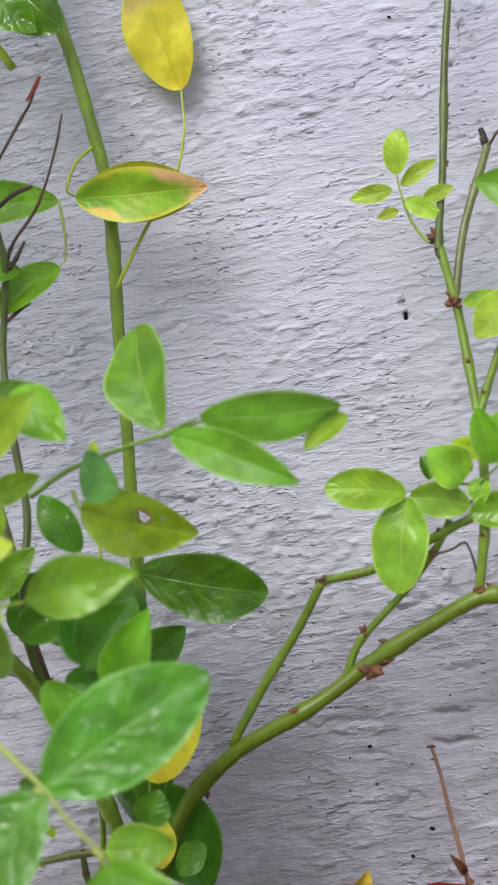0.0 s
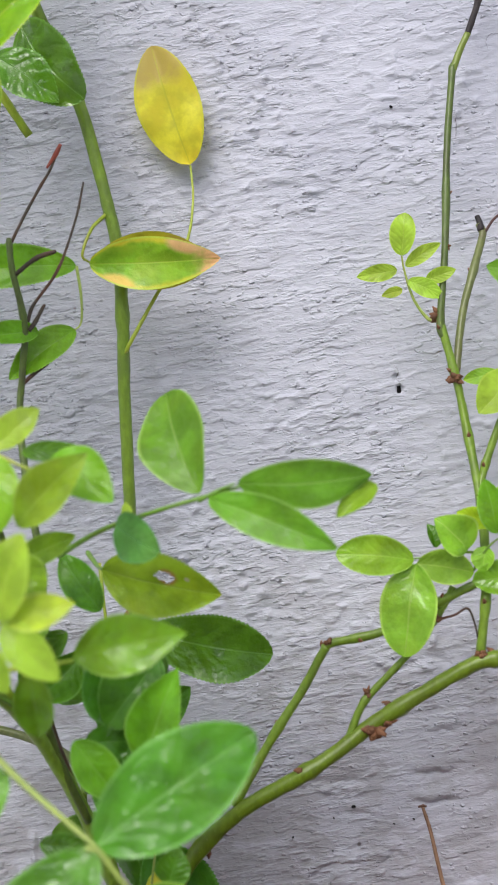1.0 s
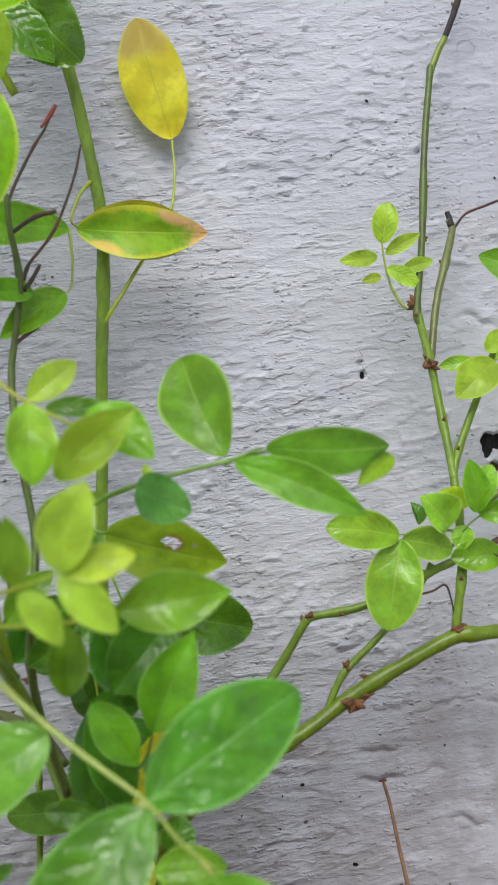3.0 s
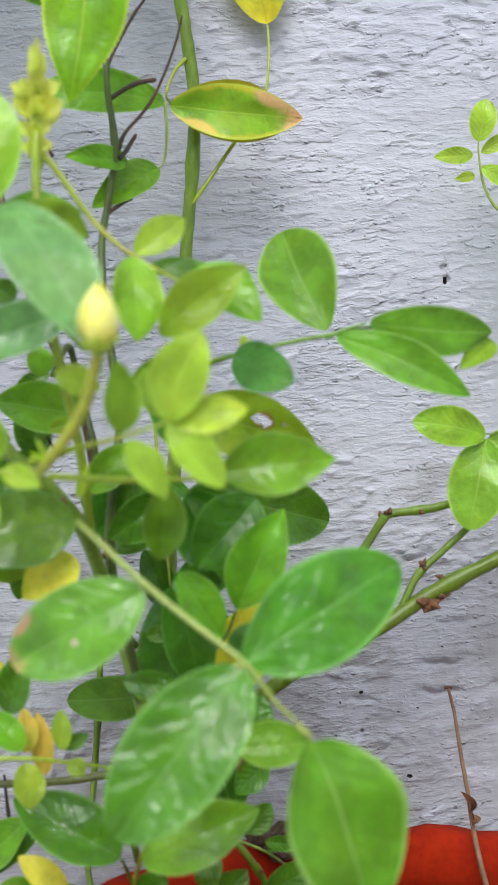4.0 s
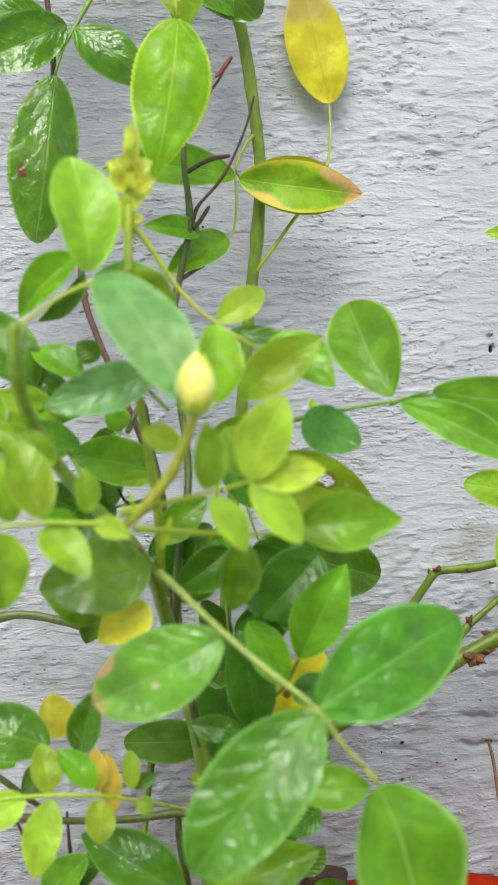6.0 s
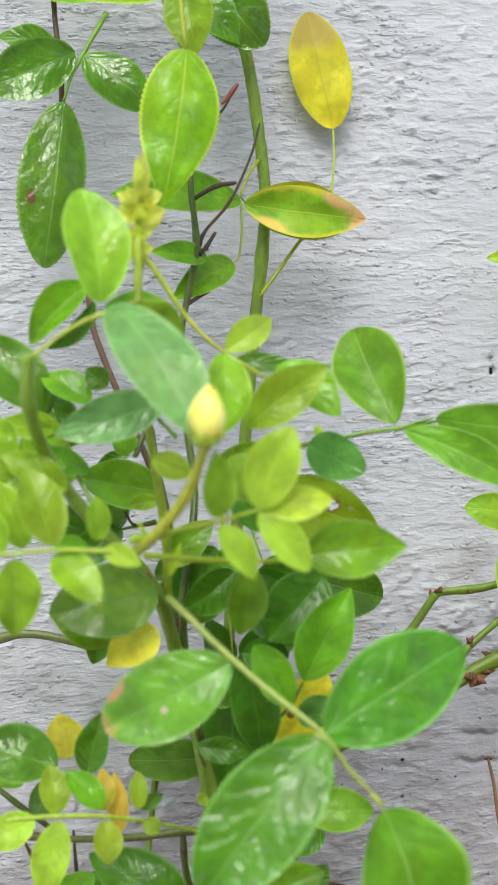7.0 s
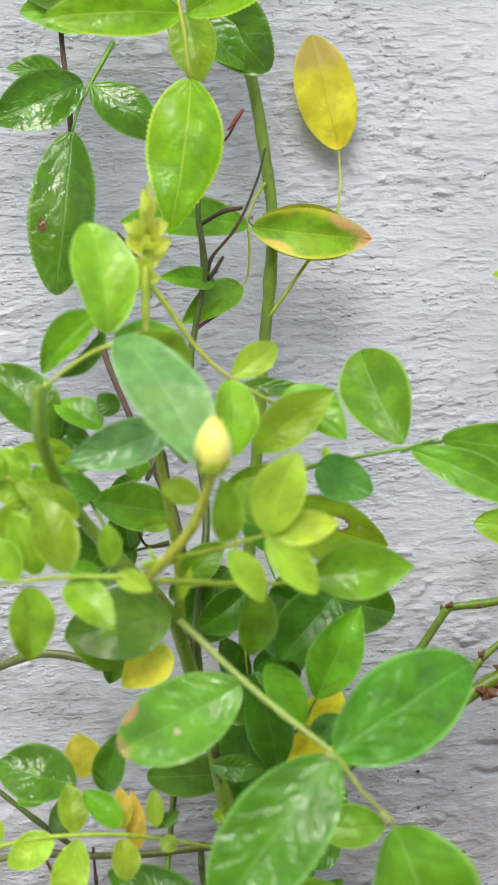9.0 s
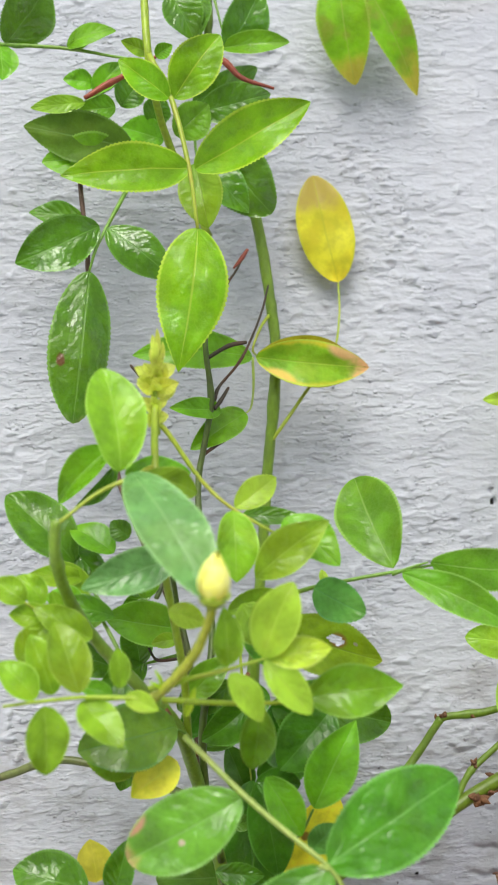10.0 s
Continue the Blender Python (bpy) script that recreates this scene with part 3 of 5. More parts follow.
# ---- the red pot
def lathe(bm, outline, sides, c):
    rings = []
    for r, z in outline:
        ring = []
        for k in range(sides):
            a = 2 * math.pi * k / sides
            w = 1 + 0.006 * noise.noise(Vector((math.cos(a) * 2, math.sin(a) * 2, z * 12)))
            dz = 0.0040 * noise.fractal(Vector((math.cos(a) * 7, math.sin(a) * 7, r * 5)), 1.0, 2.0, 3)
            ring.append(bm.verts.new((c[0] + math.cos(a) * r * w, c[1] + math.sin(a) * r * w, z + dz)))
        rings.append(ring)
    for a, b in zip(rings, rings[1:]):
        for k in range(sides):
            bm.faces.new((a[k], a[(k + 1) % sides], b[(k + 1) % sides], b[k]))
    return rings


POT = (0.035, -0.252)
pot = tagged(new("flower_pot"), "large round red-painted cement pot standing before the wall", "flower pot")
pot.location = (POT[0], POT[1], -0.13)
bm = bmesh.new()
rings = lathe(bm, [(0.150, -0.13), (0.165, -0.128), (0.196, 0.02), (0.206, 0.092), (0.200, 0.096), (0.192, 0.02), (0.15, -0.10)], 96, POT)
bm.faces.new(rings[0][::-1])
bm.faces.new(rings[-1])
part("pot_body", bm, RED, pot)
bm = bmesh.new()
rings = lathe(bm, [(0.2065, 0.086), (0.216, 0.090), (0.220, 0.098), (0.220, 0.119), (0.217, 0.125), (0.204, 0.125), (0.1985, 0.119), (0.1985, 0.088)], 96, POT)
for k in range(96):
    bm.faces.new((rings[-1][k], rings[-1][(k + 1) % 96], rings[0][(k + 1) % 96], rings[0][k]))
part("rim", bm, RED, pot, "thick worn red rim")
bm = bmesh.new()
rings = lathe(bm, [(0.196, 0.076), (0.17, 0.080), (0.13, 0.084), (0.08, 0.086), (0.03, 0.085)], 72, POT)
bm.faces.new(rings[-1])
for q in bm.verts:
    q.co.z += 0.006 * noise.fractal(Vector(q.co) * 40, 1.0, 2.0, 3)
soil = tagged(part("soil", bm, SOIL, None), "dark brown potting soil filling the red pot", "soil", kind="stuff")


def clod(x, y, z, r, seed, material=SOIL, name="soil_clod", label="crumbly brown clod of earth on the pot rim"):
    bm = bmesh.new()
    bmesh.ops.create_icosphere(bm, subdivisions=3, radius=r)
    for q in bm.verts:
        d = q.co.normalized()
        q.co = d * r * (1 + 0.45 * noise.fractal(d * 1.8 + Vector((seed, 0, 0)), 1.0, 2.0, 4))
        q.co.z *= 0.7
        q.co += Vector((x, y, z))
    return tagged(part(name, bm, material, None), label, name.replace("_", " "))


# ---- canes
cane(C1, 0.0046, 0.0044, 4, (-0.1486, -0.0300, 0.7079), (-0.1282, -0.0300, 0.6569), (-0.1080, -0.0320, 0.6050), (-0.0982, -0.0340, 0.5624), (-0.0909, -0.0350, 0.5199), (-0.0905, -0.0350, 0.4806), (-0.0923, -0.0350, 0.4445), (-0.0939, -0.0350, 0.3825), (-0.0960, -0.0350, 0.3174), (-0.0965, -0.0350, 0.2688), (-0.0958, -0.0360, 0.2206), (-0.0960, -0.0400, 0.1830), (-0.0973, -0.0500, 0.1415), (-0.0976, -0.0600, 0.1014))
cane(C5, 0.0030, 0.0058, 3, (-0.2112, -0.2320, 0.4023), (-0.2115, -0.2320, 0.3990), (-0.2106, -0.2250, 0.3840), (-0.2038, -0.2000, 0.3651), (-0.1902, -0.1800, 0.3450), (-0.1685, -0.1700, 0.3231), (-0.1480, -0.1500, 0.3017), (-0.1348, -0.1200, 0.2716), (-0.1205, -0.1000, 0.2307), (-0.1095, -0.0900, 0.1930), (-0.1036, -0.0800, 0.1512), (-0.1006, -0.0750, 0.1102))
cane(C2, 0.0021, 0.0029, 3, (-0.1387, -0.0880, 0.5201), (-0.1375, -0.0900, 0.5032), (-0.1333, -0.0900, 0.4764), (-0.1359, -0.0900, 0.4521), (-0.1386, -0.0920, 0.4278), (-0.1356, -0.1000, 0.3919), (-0.1288, -0.1100, 0.3513), (-0.1299, -0.1200, 0.3230), (-0.1322, -0.1220, 0.2947), (-0.1275, -0.1120, 0.2590), (-0.1166, -0.1000, 0.2219))
cane(TW, 0.0014, 0.0017, 1, (-0.1143, -0.0900, 0.5114), (-0.1248, -0.0900, 0.5086), (-0.1365, -0.0900, 0.5008))
cane(TW, 0.0011, 0.0014, 1, (-0.1234, -0.0850, 0.4549), (-0.1311, -0.0880, 0.4496), (-0.1370, -0.0900, 0.4446))
cane(TW, 0.0009, 0.0012, 1, (-0.1148, -0.0600, 0.5705), (-0.1199, -0.0620, 0.5585), (-0.1249, -0.0650, 0.5501), (-0.1334, -0.0780, 0.5303), (-0.1379, -0.0870, 0.5174))
cane(TW, 0.0012, 0.0017, 1, (-0.1232, -0.0850, 0.4853), (-0.1277, -0.0880, 0.4770), (-0.1313, -0.0900, 0.4720))
cane(TW, 0.0007, 0.0013, 3, (-0.1010, -0.0700, 0.5494), (-0.1055, -0.0750, 0.5299), (-0.1158, -0.0800, 0.5035), (-0.1285, -0.0860, 0.4857), (-0.1315, -0.0900, 0.4765))
cane(BR, 0.0019, 0.0024, 3, (-0.2199, -0.0500, 0.6473), (-0.2147, -0.0520, 0.6028), (-0.2095, -0.0550, 0.5708), (-0.2053, -0.0580, 0.5328), (-0.1977, -0.0600, 0.5017), (-0.1878, -0.0700, 0.4514), (-0.1823, -0.0800, 0.4264), (-0.1660, -0.0900, 0.3907), (-0.1470, -0.1000, 0.3502), (-0.1367, -0.1080, 0.3044), (-0.1284, -0.1060, 0.2637), (-0.1147, -0.0960, 0.2151))
cane(TW, 0.0012, 0.0015, 1, (-0.1974, -0.0640, 0.5097), (-0.1949, -0.0630, 0.4951), (-0.1900, -0.0620, 0.4817))
cane(TW, 0.0011, 0.0012, 1, (-0.1800, -0.0800, 0.4956), (-0.1715, -0.0850, 0.4853), (-0.1631, -0.0900, 0.4715))
cane(C3, 0.0032, 0.0030, 2, (-0.2526, -0.0300, 0.2483), (-0.2353, -0.0350, 0.2552), (-0.2121, -0.0400, 0.2641), (-0.1869, -0.0450, 0.2623), (-0.1585, -0.0500, 0.2553), (-0.1314, -0.0700, 0.2485), (-0.1173, -0.0900, 0.2345))
cane(C3, 0.0023, 0.0027, 2, (-0.2373, -0.0900, 0.1627), (-0.2086, -0.0950, 0.1696), (-0.1797, -0.1000, 0.1701), (-0.1478, -0.1000, 0.1714), (-0.1142, -0.1000, 0.1751), (-0.1021, -0.0900, 0.1603))
cane(C1, 0.0023, 0.0021, 2, (-0.1321, -0.0300, 0.2219), (-0.1328, -0.0300, 0.1864), (-0.1339, -0.0300, 0.1543), (-0.1367, -0.0500, 0.1164), (-0.1343, -0.0700, 0.1054))
cane(C1, 0.0022, 0.0026, 1, (-0.0681, -0.1100, 0.1444), (-0.0606, -0.1100, 0.1355), (-0.0522, -0.1050, 0.1225), (-0.0470, -0.1000, 0.1065))
cane(C2, 0.0018, 0.0021, 1, (-0.2311, -0.0800, 0.1994), (-0.2097, -0.0850, 0.1848), (-0.1885, -0.0900, 0.1717))
cane(TW, 0.0009, 0.0012, 1, (-0.2088, -0.1000, 0.1803), (-0.1995, -0.1000, 0.1631), (-0.1901, -0.1000, 0.1459))
cane(TW, 0.0009, 0.0012, 1, (-0.1785, -0.1000, 0.1747), (-0.1762, -0.1000, 0.1574), (-0.1721, -0.0900, 0.1308))
cane(C2, 0.0021, 0.0024, 2, (-0.1231, -0.1000, 0.1751), (-0.1208, -0.1000, 0.1576), (-0.1127, -0.0900, 0.1277))
cane(C2, 0.0020, 0.0023, 2, (-0.1603, -0.1200, 0.3646), (-0.1532, -0.1100, 0.3792), (-0.1474, -0.1000, 0.3590), (-0.1402, -0.1060, 0.3332), (-0.1363, -0.1080, 0.3073))
cane(TW, 0.0009, 0.0012, 1, (-0.1625, -0.1000, 0.3364), (-0.1572, -0.1000, 0.3299), (-0.1468, -0.1100, 0.3318))
cane(BS, 0.0024, 0.0031, 1, (-0.1431, -0.2770, 0.3705), (-0.1430, -0.2750, 0.3675), (-0.1469, -0.2600, 0.3503), (-0.1554, -0.2450, 0.3355), (-0.1650, -0.2250, 0.3230))
cane(GLs, 0.0025, 0.0028, 0, (-0.1683, -0.1920, 0.4616), (-0.1674, -0.1950, 0.4384), (-0.1657, -0.2000, 0.4179), (-0.1589, -0.1900, 0.3783), (-0.1481, -0.1700, 0.3369), (-0.1442, -0.1580, 0.3148), (-0.1409, -0.1400, 0.2939))
cane(GLs, 0.0029, 0.0031, 1, (-0.1841, -0.1000, 0.7238), (-0.1825, -0.1050, 0.6951), (-0.1794, -0.1100, 0.6687), (-0.1759, -0.1000, 0.6546), (-0.1673, -0.0700, 0.6386), (-0.1512, -0.0450, 0.6125), (-0.1352, -0.0350, 0.5843))
cane(C1, 0.0032, 0.0035, 1, (-0.1528, -0.0300, 0.7809), (-0.1464, -0.0350, 0.7497), (-0.1416, -0.0350, 0.7245), (-0.1440, -0.0350, 0.6987))
cane(MN, 0.0051, 0.0052, 5, (0.1934, -0.0800, 0.2987), (0.1553, -0.0850, 0.2943), (0.1235, -0.0880, 0.2913), (0.0990, -0.0900, 0.2897), (0.0841, -0.0900, 0.2884), (0.0568, -0.0880, 0.2746), (0.0293, -0.0860, 0.2591), (0.0075, -0.0880, 0.2448), (-0.0139, -0.0900, 0.2335), (-0.0408, -0.0900, 0.2196), (-0.0686, -0.0900, 0.1944), (-0.0857, -0.0900, 0.1595))
cane(C1, 0.0032, 0.0029, 4, (0.0861, -0.0890, 0.2914), (0.0916, -0.0850, 0.3223), (0.0940, -0.0750, 0.3515), (0.0934, -0.0660, 0.3776), (0.0906, -0.0550, 0.4106), (0.0878, -0.0500, 0.4338), (0.0822, -0.0450, 0.4637))
cane(C2, 0.0028, 0.0024, 3, (0.0843, -0.0465, 0.4545), (0.0822, -0.0450, 0.4637), (0.0882, -0.0380, 0.5059), (0.0936, -0.0280, 0.5573), (0.1005, -0.0200, 0.6032), (0.1014, -0.0198, 0.6064))
cane(C4, 0.0027, 0.0024, 0, (0.1005, -0.0200, 0.6032), (0.1054, -0.0180, 0.6147), (0.1110, -0.0170, 0.6252))
cane(DT, 0.0024, 0.0027, 1, (0.1102, -0.0170, 0.6233), (0.1153, -0.0165, 0.6355), (0.1184, -0.0160, 0.6435), (0.1223, -0.0160, 0.6547), (0.1240, -0.0160, 0.6585))
cane(C3, 0.0028, 0.0029, 1, (0.0878, -0.0500, 0.4338), (0.0947, -0.0400, 0.4675), (0.1037, -0.0300, 0.4926), (0.1111, -0.0200, 0.5121), (0.1100, -0.0180, 0.5188))
cane(DT, 0.0027, 0.0019, 0, (0.1106, -0.0200, 0.5147), (0.1102, -0.0180, 0.5201), (0.1093, -0.0170, 0.5235))
cane(WR, 0.0010, 0.0010, 0, (0.1125, -0.0200, 0.5136), (0.1194, -0.0200, 0.5218), (0.1318, -0.0180, 0.5269), (0.1459, -0.0160, 0.5319), (0.1577, -0.0160, 0.5340), (0.1685, -0.0180, 0.5300), (0.1797, -0.0200, 0.5197))
cane(C1, 0.0027, 0.0026, 3, (0.0932, -0.0690, 0.3704), (0.0953, -0.0660, 0.3774), (0.0982, -0.0640, 0.3860), (0.1049, -0.0620, 0.4020), (0.1142, -0.0580, 0.4208), (0.1316, -0.0500, 0.4563), (0.1591, -0.0350, 0.4916), (0.1758, -0.0250, 0.5130), (0.1879, -0.0200, 0.5370), (0.1958, -0.0180, 0.5515), (0.2148, -0.0180, 0.5616), (0.2386, -0.0200, 0.5710))
cane(C1, 0.0024, 0.0024, 2, (0.1039, -0.0800, 0.3551), (0.1136, -0.0800, 0.3621), (0.1286, -0.0780, 0.3732), (0.1459, -0.0750, 0.3875), (0.1673, -0.0720, 0.3862), (0.1983, -0.0700, 0.3846))
cane(C1, 0.0031, 0.0028, 4, (-0.0435, -0.0880, 0.2220), (-0.0235, -0.0820, 0.2523), (-0.0052, -0.0790, 0.2771), (0.0068, -0.0797, 0.2962), (0.0098, -0.0800, 0.3001), (0.0150, -0.0806, 0.3018), (0.0365, -0.0840, 0.3056), (0.0562, -0.0850, 0.3137), (0.0761, -0.0860, 0.3235), (0.1007, -0.0860, 0.3327))
cane(BR, 0.0025, 0.0018, 2, (0.1007, -0.0860, 0.3327), (0.1163, -0.0860, 0.3399), (0.1317, -0.0850, 0.3423), (0.1432, -0.0840, 0.3493), (0.1563, -0.0830, 0.3574), (0.1737, -0.0800, 0.3541), (0.1954, -0.0800, 0.3556))
cane(C1, 0.0024, 0.0021, 1, (0.1346, -0.0850, 0.3408), (0.1494, -0.0850, 0.3376), (0.1649, -0.0830, 0.3345), (0.1930, -0.0800, 0.3288))
cane(C3, 0.0021, 0.0018, 1, (0.1318, -0.0850, 0.3432), (0.1279, -0.0850, 0.3495), (0.1194, -0.0850, 0.3554), (0.1108, -0.0840, 0.3579))
cane(C1, 0.0026, 0.0023, 2, (0.0151, -0.0870, 0.2488), (0.0243, -0.0850, 0.2681), (0.0325, -0.0840, 0.2771), (0.0534, -0.0840, 0.2968), (0.0698, -0.0850, 0.3172), (0.0752, -0.0860, 0.3271))
cane(TW, 0.0006, 0.0009, 1, (0.0865, -0.0880, 0.2941), (0.0847, -0.0880, 0.3074), (0.0816, -0.0880, 0.3157), (0.0748, -0.0880, 0.3129), (0.0673, -0.0880, 0.3113))
cane(TW, 0.0006, 0.0007, 0, (0.1036, -0.0870, 0.3337), (0.1100, -0.0900, 0.3300), (0.1207, -0.0900, 0.3266), (0.1219, -0.0900, 0.3294))

# ---- compound leaves
# back, left cane with yellow leaves
lf = petiole(LG, 0.0011, (-0.0906, -0.0370, 0.4601), (-0.0833, -0.0380, 0.4715), (-0.0706, -0.0360, 0.4915), (-0.0539, -0.0300, 0.5168), (-0.0486, -0.0180, 0.5430), (-0.0490, -0.0120, 0.5654))
leaflet(lf, (-0.0491, -0.0120, 0.5661), (-0.0676, -0.0080, 0.6373), 0.0367, Y, 5, 0.02, 0.05)
lf = petiole(LG, 0.0010, (-0.0956, -0.0350, 0.5377), (-0.1021, -0.0500, 0.5275), (-0.1070, -0.0550, 0.5134), (-0.1039, -0.0500, 0.5098))
leaflet(lf, (-0.1045, -0.0500, 0.5091), (-0.0335, -0.0490, 0.5068), 0.0283, O, 0, 0.05, 0.1)
leaflet(lf, (-0.1023, -0.0450, 0.5101), (-0.0398, -0.0450, 0.5058), 0.0317, Y, 0, 0.02, 0.05)
lf = petiole(PL, 0.0008, (-0.1083, -0.0680, 0.5062), (-0.1070, -0.0680, 0.4906), (-0.1079, -0.0680, 0.4765), (-0.1117, -0.0700, 0.4720))
leaflet(lf, (-0.1083, -0.0680, 0.5062), (-0.1788, -0.0800, 0.5023), 0.0221, G, 20, 0.08, 0.15)
leaflet(lf, (-0.1111, -0.0700, 0.4726), (-0.1432, -0.0900, 0.4487), 0.0177, G, -15, 0.08, 0.2)
leaflet(lf, (-0.1272, -0.0850, 0.4714), (-0.1567, -0.1000, 0.4705), 0.0125, G, 20, 0.08, 0.2)
# droop leaf group
lf = petiole(PG, 0.0013, (-0.1868, -0.0500, 0.6073), (-0.1967, -0.0600, 0.5829), (-0.2036, -0.0670, 0.5648), (-0.2066, -0.0680, 0.5513))
leaflet(lf, (-0.2066, -0.0680, 0.5513), (-0.2097, -0.0820, 0.4608), 0.0373, DE, -8, 0.06, -0.1, form="oval")
leaflet(lf, (-0.2022, -0.0650, 0.5791), (-0.2495, -0.0700, 0.5528), 0.0304, D, 10, 0.08, 0.12)
leaflet(lf, (-0.1981, -0.0650, 0.5782), (-0.1595, -0.0750, 0.5500), 0.0255, D, -10, 0.08, -0.12)
leaflet(lf, (-0.2108, -0.0500, 0.5847), (-0.2451, -0.0500, 0.5889), 0.0141, D, 30, 0.05, 0.1)
# top compound leaf
lf = petiole(LG, 0.0017, (-0.1794, -0.1100, 0.6687), (-0.1649, -0.1220, 0.6380), (-0.1541, -0.1300, 0.5982), (-0.1481, -0.1320, 0.5652))
leaflet(lf, (-0.1481, -0.1320, 0.5659), (-0.1553, -0.1420, 0.4857), 0.0383, GV, 8, 0.06, -0.12, form="point")
leaflet(lf, (-0.1542, -0.1300, 0.5988), (-0.2223, -0.1450, 0.5863), 0.0267, GV, 22, 0.05, 0.12, form="point")
leaflet(lf, (-0.1511, -0.1300, 0.5984), (-0.0931, -0.1550, 0.6331), 0.0273, GV, -22, 0.06, 0.2)
leaflet(lf, (-0.1665, -0.1220, 0.6395), (-0.1955, -0.1300, 0.6564), 0.0180, GV, 10, 0.06, 0.12)
leaflet(lf, (-0.1640, -0.1220, 0.6397), (-0.1406, -0.1300, 0.6755), 0.0262, GV, -12, 0.06, 0.12)
# top background foliage
lf = petiole(PG, 0.0012, (-0.1523, -0.0400, 0.7178), (-0.1472, -0.0450, 0.6767), (-0.1477, -0.0500, 0.6430), (-0.1452, -0.0500, 0.6256))
leaflet(lf, (-0.1322, -0.0500, 0.6401), (-0.1004, -0.0600, 0.5954), 0.0373, D, 15, 0.07, 0.1, form="oval")
leaflet(lf, (-0.1472, -0.0550, 0.6240), (-0.1131, -0.0600, 0.5956), 0.0239, D, -25, 0.06, 0.1)
leaflet(lf, (-0.1491, -0.0900, 0.6135), (-0.1405, -0.1000, 0.5745), 0.0252, H, 15, 0.05, 0.1)
leaflet(lf, (-0.1467, -0.0500, 0.6573), (-0.1026, -0.0550, 0.6715), 0.0242, D, -15, 0.05, 0.1)
leaflet(lf, (-0.1504, -0.0500, 0.6640), (-0.1087, -0.0400, 0.6926), 0.0192, D, 10, 0.05, 0.1)
lf = petiole(PG, 0.0010, (-0.1630, -0.0450, 0.6434), (-0.1799, -0.0500, 0.6328), (-0.1884, -0.0550, 0.6296))
leaflet(lf, (-0.1850, -0.0550, 0.6309), (-0.2497, -0.0650, 0.6364), 0.0310, DM, 10, 0.04, 0.08)
leaflet(lf, (-0.1845, -0.0500, 0.6226), (-0.2380, -0.0600, 0.6173), 0.0288, G, -20, 0.05, 0.1)
leaflet(lf, (-0.1665, -0.0500, 0.6381), (-0.1925, -0.0550, 0.6432), 0.0205, G, 20, 0.05, 0.1)
leaflet(lf, (-0.1767, -0.0550, 0.6479), (-0.1673, -0.0600, 0.6610), 0.0187, D, 15, 0.05, 0.1)
leaflet(lf, (-0.1598, -0.0500, 0.6421), (-0.1403, -0.0550, 0.6614), 0.0241, G, 0, 0.05, 0.1)
lf = petiole(PG, 0.0012, (-0.2734, -0.0600, 0.6857), (-0.2300, -0.0620, 0.6862), (-0.1996, -0.0660, 0.6821), (-0.1878, -0.0700, 0.6799))
leaflet(lf, (-0.2273, -0.0620, 0.6865), (-0.1987, -0.0700, 0.6972), 0.0108, G, 40, 0.14, 0.1)
leaflet(lf, (-0.2273, -0.0620, 0.6861), (-0.2141, -0.0650, 0.6903), 0.0067, GL, 0, 0.05, 0.1)
leaflet(lf, (-0.2634, -0.0600, 0.6859), (-0.2400, -0.0700, 0.7218), 0.0319, D, 15, 0.05, 0.1)
leaflet(lf, (-0.2667, -0.0600, 0.6856), (-0.2629, -0.0700, 0.6615), 0.0200, G, -10, 0.05, 0.1)
lf = petiole(PG, 0.0009, (-0.1891, -0.0550, 0.6767), (-0.2020, -0.0600, 0.6633), (-0.2149, -0.0640, 0.6539))
leaflet(lf, (-0.2148, -0.0640, 0.6533), (-0.2460, -0.0700, 0.6459), 0.0107, GL, 20, 0.05, 0.1)
leaflet(lf, (-0.2105, -0.0600, 0.6661), (-0.2282, -0.0650, 0.6663), 0.0121, G, -20, 0.06, 0.2)
leaflet(lf, (-0.2103, -0.0600, 0.6609), (-0.1945, -0.0600, 0.6814), 0.0136, G, 20, 0.06, 0.2)
leaflet(lf, (-0.1965, -0.0550, 0.6551), (-0.2181, -0.0600, 0.6499), 0.0153, G, 20, 0.06, 0.2)
leaflet(lf, (-0.1931, -0.0550, 0.6553), (-0.1821, -0.0600, 0.6719), 0.0187, D, -20, 0.06, 0.2)
lf = petiole(PG, 0.0011, (-0.1425, -0.0300, 0.7523), (-0.1389, -0.0400, 0.7335), (-0.1330, -0.0450, 0.7103))
leaflet(lf, (-0.1496, -0.0400, 0.7344), (-0.1505, -0.0500, 0.7031), 0.0192, D, 30, 0.05, 0.1)
leaflet(lf, (-0.1675, -0.0500, 0.7302), (-0.1505, -0.0500, 0.7031), 0.0243, D, -20, 0.05, 0.1)
leaflet(lf, (-0.1308, -0.0450, 0.7014), (-0.1101, -0.0500, 0.7391), 0.0297, D, 15, 0.06, 0.1)
leaflet(lf, (-0.1336, -0.0450, 0.7012), (-0.0925, -0.0550, 0.7055), 0.0139, G, -30, 0.06, 0.2)
leaflet(lf, (-0.1782, -0.0900, 0.6765), (-0.1948, -0.1000, 0.6788), 0.0097, GL, 15, 0.05, 0.2)
leaflet(lf, (-0.1748, -0.0850, 0.6770), (-0.1654, -0.0900, 0.6826), 0.0092, G, 10, 0.05, 0.2)
lf = petiole(PG, 0.0011, (-0.0569, -0.0300, 0.7902), (-0.0600, -0.0300, 0.7749), (-0.0603, -0.0300, 0.7655))
leaflet(lf, (-0.0603, -0.0300, 0.7636), (-0.0451, -0.0220, 0.6935), 0.0334, O2, 10, 0.05, 0.1)
